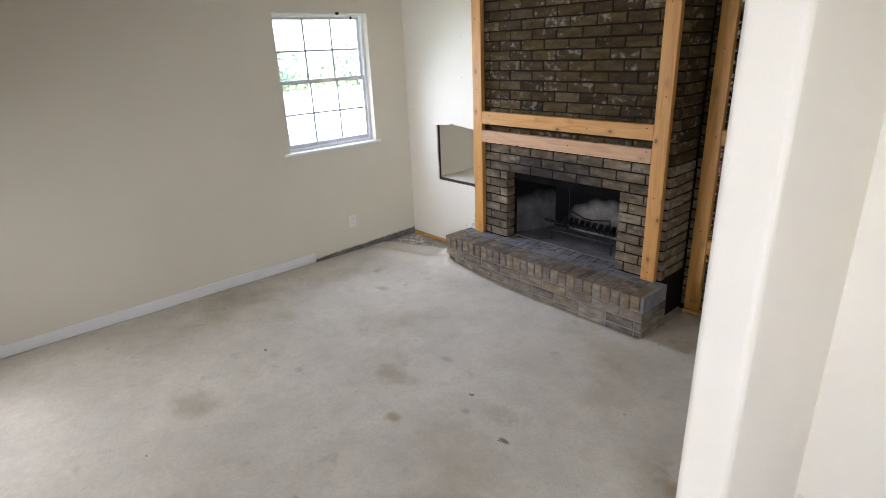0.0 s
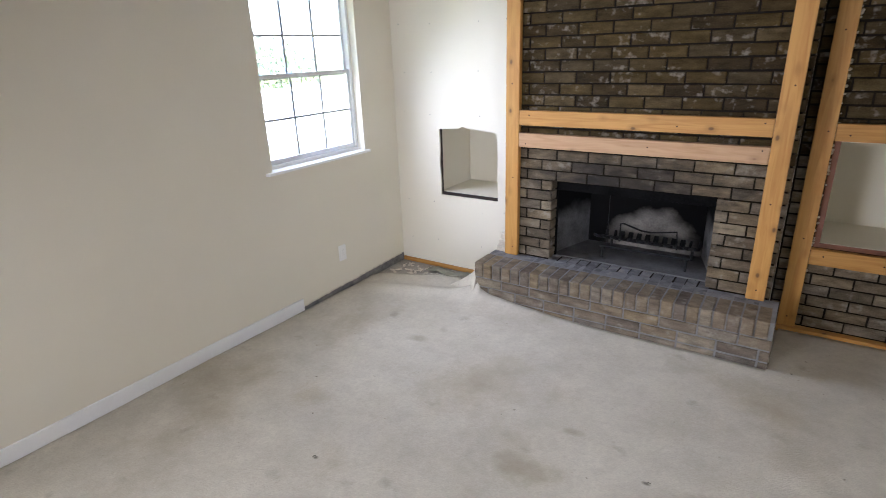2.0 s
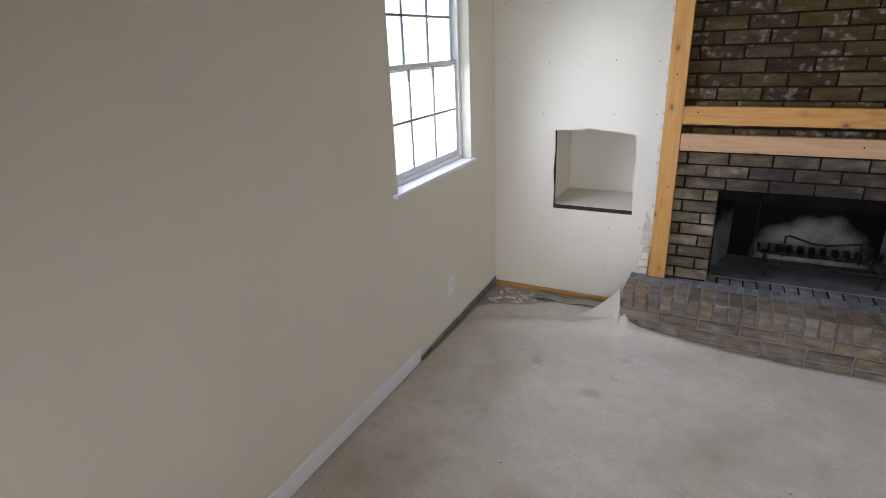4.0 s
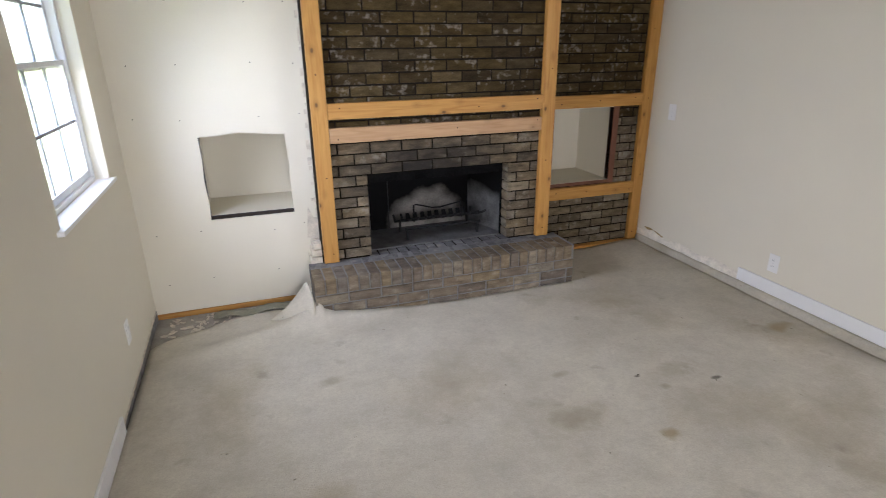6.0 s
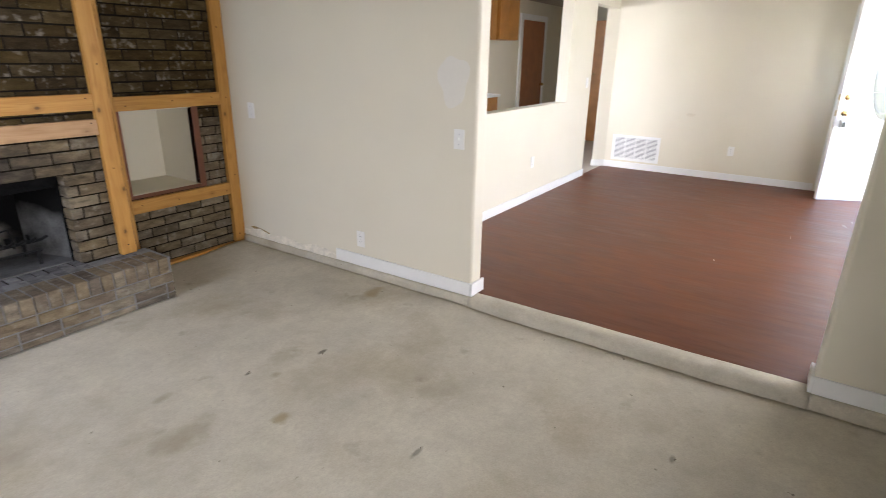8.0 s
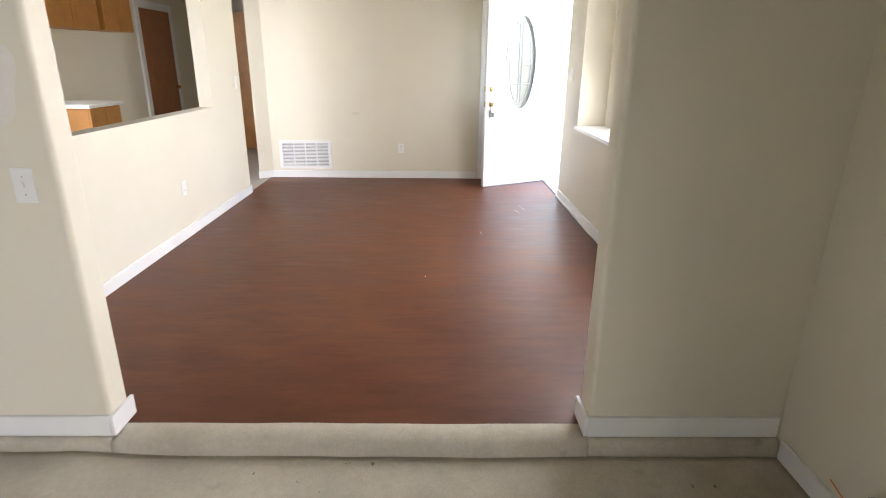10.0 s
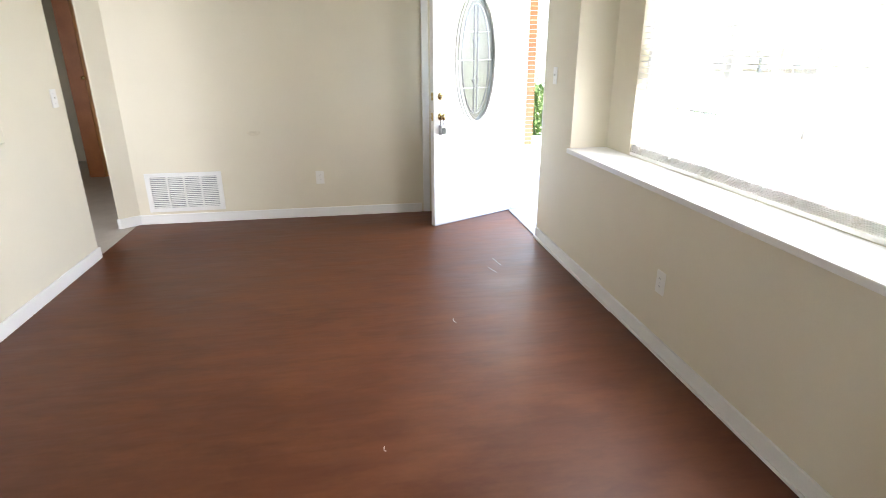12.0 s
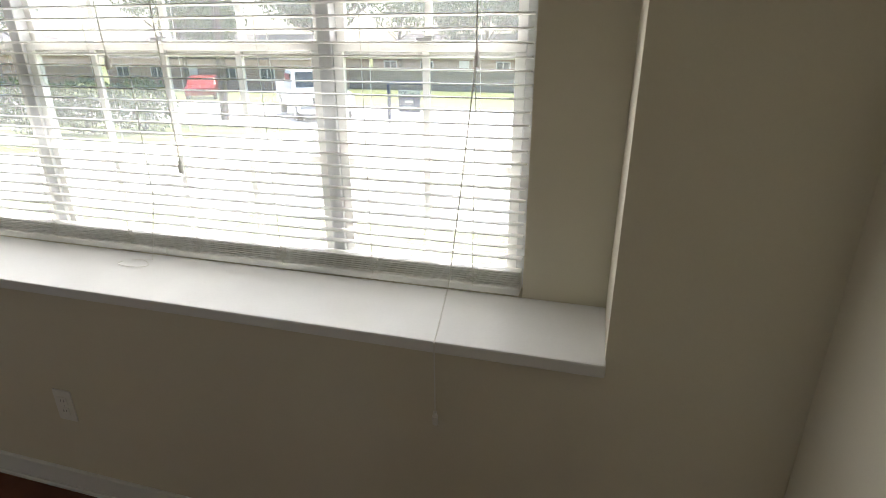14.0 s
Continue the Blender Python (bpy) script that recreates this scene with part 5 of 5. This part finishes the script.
BARK_SCRAP = mat("dry_leaf", (0.06, 0.045, 0.03), 0.9, vary=0.3)
# ---- scraps on the floors ----
for x, y, a in ((2.36, -1.43, 20), (1.10, -2.02, 70), (2.40, -2.46, 10), (2.70, -1.60, 40), (2.92, -3.33, 0), (1.62, -2.85, 30)):
    bm = bmesh.new()
    tube(bm, [(-0.007, 0, 0.0015), (0.0, 0.003, 0.003), (0.008, -0.002, 0.0015)], 0.0016, 5)
    o = tagged(part("leaf_scrap", bm, BARK_SCRAP), "dark dry leaf scrap on the carpet", "litter", group="floor litter")
    o.matrix_world = pose(x, y, carpet_z(x, y), 0, 0, a)
for x, y, a, ln in ((7.15, -4.02, 12, 0.16), (7.0, -3.95, 20, 0.10), (6.30, -3.55, 8, 0.06), (5.3, -3.1, 15, 0.03)):
    bm = bmesh.new()
    tube(bm, [(-ln / 2, 0, 0.0005), (-ln / 5, 0.004, 0.002), (ln / 4, 0.001, 0.0025), (ln / 2, -0.003, 0.0005)], 0.0011, 5)
    o = tagged(part("vinyl_curl", bm, PLASTIC), "pale curled edge of torn vinyl flooring", "floor damage", group="torn vinyl")
    o.matrix_world = pose(x, y, S, 0, 0, a)

# ---- outside ----
GRASS = mat("lawn_grass", (0.17, 0.20, 0.07), 0.95, vary=0.35, scale=1.2, grain=14, bump=0.6, depth=0.03)
ROAD = mat("pale_concrete_road", (0.55, 0.53, 0.50), 0.9, vary=0.1, scale=0.6, grain=12, bump=0.2)
LEAF = mat("green_leaves", (0.075, 0.115, 0.035), 0.85, vary=0.5, scale=3, grain=20, bump=0.0, spec=0.1)
BARK = mat("tree_bark", (0.11, 0.085, 0.06), 0.95, vary=0.3, scale=8, grain=40, bump=0.6, depth=0.01)
HBRICK = mat("house_brick_wall", (0.36, 0.25, 0.20), 0.9, vary=0.25, scale=2, grain=9, bump=0.3)
ROOFM = mat("grey_shingle_roof", (0.16, 0.15, 0.145), 0.95, vary=0.2, scale=1.5, grain=9, bump=0.4)
FENCEM = mat("weathered_fence_wood", (0.36, 0.29, 0.25), 0.9, vary=0.3, scale=3, grain=30)
REDPAINT = mat("red_car_paint", (0.33, 0.06, 0.05), 0.25, 0.2, vary=0.05)
CARGLASS = mat("dark_car_glass", (0.03, 0.04, 0.05), 0.08, vary=0.05, bump=0.0)
BLUE = mat("dark_blue_paint", (0.02, 0.03, 0.12), 0.4, vary=0.1)
PALE_MORTAR = mat("pale_mortar", (0.62, 0.60, 0.56), 0.95, vary=0.15, scale=14, grain=120, bump=0.4)
ORANGE_BRICK = mat("orange_porch_brick", (0.27, 0.095, 0.045), 0.9, vary=0.25, scale=12, grain=70, bump=0.4)


def ground_z(y):
    if y > -5.0:
        return -0.25
    return -0.25 + 0.068 * (5 + max(y, -45.0))


bm = bmesh.new()
ys = [400, 60, 20, 5, -5] + [-5 - 2 * i for i in range(1, 21)] + [-60, -90, -150, -400]
xs2 = [-400, -120, -40, -15, 0, 10, 20, 30, 45, 70, 150, 400]
gv = [[bm.verts.new((x, y, ground_z(y))) for x in xs2] for y in ys]
for a, c in zip(gv, gv[1:]):
    for i in range(len(xs2) - 1):
        bm.faces.new((a[i], c[i], c[i + 1], a[i + 1]))
tagged(part("ground", bm, GRASS), "sunlit green lawn sloping to the street", "lawn", kind="structure")
bm = bmesh.new()
prev = None
for y in (-19, -22, -25, -28, -31):
    r = [bm.verts.new((x, y, ground_z(y) + 0.03)) for x in (-150, 0, 20, 150)]
    if prev:
        for i in range(3):
            bm.faces.new((prev[i], r[i], r[i + 1], prev[i + 1]))
    prev = r
tagged(part("road", bm, ROAD), "pale concrete street in bright sun", "road", kind="structure")
bm = bmesh.new()
box(bm, 6.5, 13.6, -6.6, YF - 0.165, -0.3, 0.03)
tagged(part("porch", bm, ROAD), "pale concrete porch slab by the door", "porch", kind="structure")


def leaves(bm, centre, radii, count, size, seed):
    rnd = random.Random(seed)
    c = Vector(centre)
    for _ in range(count):
        while True:
            p = Vector((rnd.uniform(-1, 1), rnd.uniform(-1, 1), rnd.uniform(-1, 1)))
            if p.length < 1 and noise.noise(p * 2.6 + Vector((seed, 0, 0))) > -0.18 + 0.5 * (p.length - 0.75):
                break
        q = c + Vector((p.x * radii[0], p.y * radii[1], p.z * radii[2]))
        m = Matrix.Translation(q) @ Euler((rnd.uniform(0, 6.3), rnd.uniform(0, 6.3), rnd.uniform(0, 6.3))).to_matrix().to_4x4()
        s = size * rnd.uniform(0.6, 1.3)
        vs = [bm.verts.new(m @ Vector(v)) for v in ((-s, 0, 0), (0, -s * 0.45, s * 0.1), (s, 0, 0), (0, s * 0.45, s * 0.1))]
        bm.faces.new(vs)


def tree(x, y, h, spread, seed, label):
    z = ground_z(y)
    t = thing("tree", label, "tree", group="street trees")
    rnd = random.Random(seed)
    bm = bmesh.new()
    pts = [(x + rnd.uniform(-0.1, 0.1) * i, y + rnd.uniform(-0.1, 0.1) * i, z - 0.1 + h * 0.55 * i / 5) for i in range(6)]
    for i in range(5):
        tube(bm, [pts[i], pts[i + 1]], 0.22 - 0.03 * i, 8)
    for k in range(7):
        a = rnd.uniform(0, 6.3)
        p0 = Vector(pts[3 + k % 3])
        p1 = p0 + Vector((math.cos(a) * spread * 0.4, math.sin(a) * spread * 0.4, h * 0.18))
        p2 = p0 + Vector((math.cos(a + 0.3) * spread * 0.75, math.sin(a + 0.3) * spread * 0.75, h * 0.30))
        tube(bm, [p0, p1, p2], 0.07, 6)
    part("trunk", bm, BARK, t)
    bm = bmesh.new()
    for k in range(6):
        a = rnd.uniform(0, 6.3)
        leaves(bm, (x + math.cos(a) * spread * 0.5, y + math.sin(a) * spread * 0.5, z + h * rnd.uniform(0.55, 0.85)), (spread * 0.6, spread * 0.6, h * 0.22), 1500, 0.19, seed + k)
    part("crown", bm, LEAF, t)
    return t


for i, (x, y, h, s) in enumerate(((30, -52, 11, 5), (38, -44, 10, 5), (24, -58, 12, 6), (16, -60, 10, 5), (9, -64, 12, 6), (46, -36, 11, 5), (2, -60, 11, 6), (33, -62, 13, 6))):
    tree(x, y, h, s, 40 + i, "broad leafy tree across the street")
bm = bmesh.new()
tube(bm, [(17.1, -20.4, ground_z(-20.4) - 0.1), (16.9, -20.4, 1.2), (16.9, -20.5, 4.5)], 0.15, 10)
pole_t = thing("small_tree", "slim street tree with a bare trunk", "tree")
part("trunk", bm, BARK, pole_t)
bm = bmesh.new()
leaves(bm, (16.9, -20.5, 5.2), (2.2, 2.2, 1.6), 900, 0.13, 77)
part("crown", bm, LEAF, pole_t)


def shrub(x, y, rx, ry, h, seed, label, base=None):
    z = ground_z(y) if base is None else base
    t = thing("shrub", label, "shrub", group="garden shrubs")
    bm = bmesh.new()
    for k in range(5):
        tube(bm, [(x, y, z), (x + rx * 0.5 * math.cos(k * 1.3), y + ry * 0.5 * math.sin(k * 1.3), z + h * 0.7)], 0.02, 5)
    part("stems", bm, BARK, t)
    bm = bmesh.new()
    leaves(bm, (x, y, z + h * 0.52), (rx, ry, h * 0.55), 2200, 0.06, seed)
    part("foliage", bm, LEAF, t)


for i in range(4):
    shrub(16.5 + 1.05 * i, -16.1 + 0.75 * i, 1.0, 0.9, 1.45, 11 + i, "clipped green hedge shrub by the lawn")
shrub(16.7, -7.5, 0.9, 0.8, 1.3, 31, "green shrub beyond the porch")
# den side garden
for i, (x, y) in enumerate(((-7.5, 1.5), (-8.5, -1.5), (-7.0, 4.5), (-9.5, 3.0))):
    shrub(x, y, 1.3, 1.3, 2.2, 60 + i, "green bush outside the den window", -0.25)
tree(-14, 3, 9, 4.5, 90, "leafy tree beyond the den window")
tree(-16, -4, 9, 4.5, 95, "leafy tree beyond the den window")


def car(name, m, profile, width, roofline, paint, label, wheels, wr):
    t = thing(name, label, "car" if name == "car" else "truck")
    bm = bmesh.new()
    sides = []
    for s in (-1, 1):
        sides.append([bm.verts.new((x, s * width / 2 * (1 if z < roofline else 0.86), z)) for x, z in profile])
    n = len(profile)
    for i in range(n):
        bm.faces.new((sides[0][i], sides[0][(i + 1) % n], sides[1][(i + 1) % n], sides[1][i]))
    bm.faces.new(sides[0][::-1])
    bm.faces.new(sides[1])
    bmesh.ops.recalc_face_normals(bm, faces=bm.faces[:])
    bevelled(bm, 0.03, 2)
    part("body", bm, paint, t)
    for x in wheels:
        for s in (-1, 1):
            bm = bmesh.new()
            tube(bm, [(x, s * (width / 2 - 0.2), wr), (x, s * (width / 2 + 0.015), wr)], wr, 20)
            wh = part("wheel", bm, BLACK, t, "black tyre")
            bm = bmesh.new()
            tube(bm, [(x, s * (width / 2 + 0.016), wr), (x, s * (width / 2 + 0.026), wr)], wr * 0.6, 16)
            part("rim", bm, STEEL, wh)
    t.matrix_world = m
    return t


truck_prof = [(-2.6, 0.45), (2.5, 0.45), (2.6, 0.7), (2.55, 1.05), (1.25, 1.15), (0.75, 1.80), (-0.45, 1.82), (-0.6, 1.2), (-2.6, 1.2)]
ty = -23.2
tr = car("pickup_truck", pose(15.1, ty, ground_z(ty) + 0.03, 0, 0, 130), truck_prof, 1.95, 1.4, WHITE, "white pickup truck parked on the street", (-1.65, 1.65), 0.40)
for s in (-1, 1):
    block("side_window", (-0.35, 0.75, s * 0.90 - 0.03 if s < 0 else 0.885, s * 0.90 + 0.015 if s < 0 else 0.93, 1.28, 1.68), CARGLASS, tr)
bm = bmesh.new()
vs = [bm.verts.new(p) for p in ((1.20, -0.8, 1.24), (1.20, 0.8, 1.24), (0.83, 0.74, 1.74), (0.83, -0.74, 1.74), (1.17, -0.8, 1.20), (1.17, 0.8, 1.20), (0.80, 0.74, 1.70), (0.80, -0.74, 1.70))]
for f in ((0, 1, 2, 3), (7, 6, 5, 4), (0, 1, 5, 4), (1, 2, 6, 5), (2, 3, 7, 6), (3, 0, 4, 7)):
    bm.faces.new([vs[q] for q in f])
part("windscreen", bm, CARGLASS, tr)
block("grille", (2.56, 2.63, -0.5, 0.5, 0.72, 0.98), BLACK, tr)
for s in (-0.72, 0.72):
    block("headlight", (2.54, 2.62, s - 0.16, s + 0.16, 0.78, 0.98), PLASTIC, tr)
block("bumper", (2.58, 2.70, -0.95, 0.95, 0.46, 0.66), STEEL, tr, bevel=0.02)
car_prof = [(-2.2, 0.35), (2.2, 0.35), (2.25, 0.6), (2.15, 0.78), (1.1, 0.9), (0.5, 1.35), (-0.9, 1.38), (-1.6, 0.95), (-2.2, 0.9)]
rc = car("car", pose(29.0, -34.5, ground_z(-34.5), 0, 0, 121), car_prof, 1.75, 1.1, REDPAINT, "red car parked before a brick house", (-1.35, 1.35), 0.32)
for s in (-1, 1):
    block("side_window", (-0.9, 0.45, s * 0.80 - 0.02, s * 0.80 + 0.03, 0.98, 1.28), CARGLASS, rc)


def house(name, x0, x1, y, depth, label):
    z = ground_z(y) - 0.05
    t = thing(name, label, "house", group="houses across the street")
    block("wall", (x0, x1, y - depth, y, z, z + 2.7), HBRICK, t)
    bm = bmesh.new()
    a = [bm.verts.new(p) for p in ((x0 - 0.6, y + 0.7, z + 2.65), (x1 + 0.6, y + 0.7, z + 2.65), (x1 + 0.6, y - depth - 0.7, z + 2.65), (x0 - 0.6, y - depth - 0.7, z + 2.65), (x0 + 2, y - depth / 2, z + 4.6), (x1 - 2, y - depth / 2, z + 4.6))]
    for f in ((0, 1, 5, 4), (1, 2, 5), (2, 3, 4, 5), (3, 0, 4), (0, 3, 2, 1)):
        bm.faces.new([a[i] for i in f])
    part("roof", bm, ROOFM, t)
    n = max(2, int((x1 - x0) / 3.5))
    for i in range(n):
        xc = x0 + (x1 - x0) * (i + 0.5) / n
        if i == n // 2:
            block("front_door", (xc - 0.5, xc + 0.5, y - 0.02, y + 0.03, z + 0.1, z + 2.15), WHITE, t)
        else:
            w = block("window", (xc - 0.7, xc + 0.7, y - 0.02, y + 0.04, z + 0.9, z + 2.1), WHITE, t)
            for s in (-0.33, 0.33):
                block("pane", (xc + s - 0.28, xc + s + 0.28, y + 0.041, y + 0.05, z + 1.0, z + 2.0), CARGLASS, w)
    return t


house("house", 26, 48.4, -46, 9, "low brown brick house with a grey roof")
house("house", 4, 27, -58, 9, "low brick house behind a wooden fence")
house("house", 50.5, 64, -38, 9, "low brick house with a pale garage")
fence = thing("fence", "weathered brown board fence across the street", "fence")
fz = ground_z(-46)
for i in range(110):
    x = 8 + 0.165 * i
    block("board", (x, x + 0.155, -50.05, -50.02, fz - 0.05, fz + 1.85 + random.uniform(-0.03, 0.03)), FENCEM, fence)
for z in (0.4, 1.4):
    block("rail", (8, 8 + 0.165 * 110, -50.10, -50.051, fz + z, fz + z + 0.09), FENCEM, fence)

sign = thing("yard_sign", "dark blue for-sale sign on a metal post", "sign")
sx, sy = 9.28, -16.4
sz = ground_z(sy)
block("post", (sx - 0.035, sx + 0.035, sy - 0.035, sy + 0.035, sz - 0.1, sz + 1.45), BLUE, sign, bevel=0.006)
block("arm", (sx - 0.86, sx + 0.035, sy - 0.03, sy + 0.03, sz + 1.45, sz + 1.53), BLUE, sign, bevel=0.006)
for x in (sx - 0.32, sx - 0.74):
    bm = bmesh.new()
    tube(bm, [(x, sy, sz + 1.31), (x, sy, sz + 1.455)], 0.008, 6)
    part("hanger", bm, STEEL, sign)
panel = block("panel", (sx - 0.81, sx - 0.25, sy - 0.008, sy + 0.008, sz + 0.80, sz + 1.32), BLUE, sign)
block("header_strip", (sx - 0.81, sx - 0.25, sy + 0.009, sy + 0.012, sz + 1.19, sz + 1.32), WHITE, panel, "white header strip")
txt = bpy.data.curves.new("lettering", "FONT")
txt.body, txt.size, txt.align_x, txt.extrude = "FOR SALE", 0.125, "CENTER", 0.001
txt.materials.append(BLACK)
to = new("lettering", txt)
to.parent = panel
to.matrix_local = pose(sx - 0.53, sy + 0.0145, sz + 1.21, 90, 0, 180)
for z, w in ((1.02, 0.2), (0.88, 0.42)):
    block("bar", (sx - 0.53 - w / 2, sx - 0.53 + w / 2, sy + 0.009, sy + 0.011, sz + z, sz + z + 0.06), WHITE, panel, "pale unreadable lettering bar")

# ---- bricks, piece by piece ----
BW, BH, JT, CH = 0.1935, 0.058, 0.0097, 0.0677
_bm = {}


def brick_mesh(l, h, d, v, material=None):
    """A brick with worn front edges, its front face at y = 0 facing -y, its lower corner at the origin."""
    key = (round(l, 3), h, d, v, material)
    if key not in _bm:
        rnd = random.Random(v * 31 + int(l * 1000))
        bm = bmesh.new()
        c = 0.004
        j = lambda: rnd.uniform(-0.0016, 0.0016)
        back = [bm.verts.new((x, d, z)) for x, z in ((0, 0), (l, 0), (l, h), (0, h))]
        mid = [bm.verts.new((x + j(), c, z + j())) for x, z in ((0, 0), (l, 0), (l, h), (0, h))]
        front = [bm.verts.new((x + j(), j() * 0.6, z + j())) for x, z in ((c, c), (l - c, c), (l - c, h - c), (c, h - c))]
        for a, b in ((back, mid), (mid, front)):
            for i in range(4):
                bm.faces.new((a[i], a[(i + 1) % 4], b[(i + 1) % 4], b[i]))
        bm.faces.new(front)
        _bm[key] = mesh_of("brick", bm, material or BRICK)
    return _bm[key]


def lay(parent, m, length, depth=0.05, height=BH, material=None):
    o = new("brick", brick_mesh(length, height, depth, random.randrange(4), material))
    o.parent = parent
    o.matrix_basis = m @ Matrix.Translation((0, random.uniform(-0.002, 0.002), random.uniform(-0.0008, 0.0008)))
    return o


def brick_face(parent, origin, x0, x1, z0, z1, openings, shift=0.0):
    """Running bond between x0 and x1 on a face looking to -y."""
    step = BW + JT
    r = 0
    z = z0
    while z + BH <= z1 + 1e-6:
        x = x0 - (step / 2 if r % 2 else 0) - shift
        while x < x1:
            spans = [(max(x, x0), min(x + BW, x1))]
            for o in openings:
                if z + BH > o[2] + 0.012 and z < o[3] - 0.012:
                    nxt = []
                    for a, b in spans:
                        nxt += [(a, min(b, o[0] - 0.002)), (max(a, o[1] + 0.002), b)]
                    spans = nxt
            for a, b in spans:
                if b - a > 0.025:
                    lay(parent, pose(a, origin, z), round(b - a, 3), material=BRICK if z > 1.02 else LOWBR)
            x += step
        z += CH
        r += 1


# chimney front in two stretches: below and above, then its side
brick_face(chimney, 0.0, LX + 0.004, RX, HZ + 0.006, 2.40, [(FX0, FX1, 0.0, FZ)], 0.06)
z, r = HZ + 0.006, 0
while z < 2.38:
    cuts = ((0.055, 0.195), (0.205, 0.31)) if r % 2 else ((0.055, 0.10), (0.11, 0.31))
    for a, b in cuts:
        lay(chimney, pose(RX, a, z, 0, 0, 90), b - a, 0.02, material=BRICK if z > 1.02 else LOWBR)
    z += CH
    r += 1
# brick returns inside the firebox opening
for x, rz in ((FX0, 90), (FX1, -90)):
    z = HZ + 0.006
    while z < FZ - 0.03:
        y = 0.008 if rz == 90 else 0.098
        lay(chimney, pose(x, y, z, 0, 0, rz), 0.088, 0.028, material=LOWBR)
        z += CH
# recessed brick wall
brick_face(wall_brick, YB2, 2.640, W - 0.004, 0.04, 2.40, [(2.785, 3.385, 0.53, 1.145)], 0.03)
# hearth: stretchers, then bricks on edge along the top
z = HZ - 0.098 - CH
while z > -0.06:
    k = 0
    x = 0.905 - (0.10 if int(z * 100) % 2 else 0.0)
    while x < 2.68:
        a, b = max(x, 0.905), min(x + BW, 2.68)
        if b - a > 0.03:
            lay(hearth, pose(a, -0.292, z), round(b - a, 3), material=HBR)
        x += BW + JT
    for a, b in ((-0.285, -0.09), (-0.08, 0.0)):
        lay(hearth, pose(2.683, a, z, 0, 0, 90), b - a, 0.03, material=HBR)
    z -= CH
x = 0.905
while x < 2.66:
    lay(hearth, pose(x, -0.298, HZ - 0.097), 0.058, 0.195, 0.096, HBR)
    lay(hearth, pose(x + random.uniform(-0.002, 0.002), -0.094, HZ - 0.098), 0.058, 0.19 if FX0 - 0.06 < x < FX1 else 0.098, 0.095, TOPBR)
    x += 0.0677
# porch pier, one brick wide, in pale mortar
pier = thing("porch_pier", "narrow orange brick porch pier in pale mortar", "pier")
block("core", (12.604, 12.996, -6.056, -5.864, 0.03, 2.42), PALE_MORTAR, pier)
for r in range(35):
    z = 0.035 + r * CH
    lay(pier, pose(12.597, -5.863, z, 0, 0, -90), 0.194, 0.02, BH, ORANGE_BRICK)
    for a, b in (((12.6, 12.794), (12.804, 12.998)) if r % 2 else ((12.6, 12.697), (12.707, 12.90), (12.91, 12.998))):
        lay(pier, pose(b, -5.857, z, 0, 0, 180), round(b - a, 3), 0.02, BH, ORANGE_BRICK)
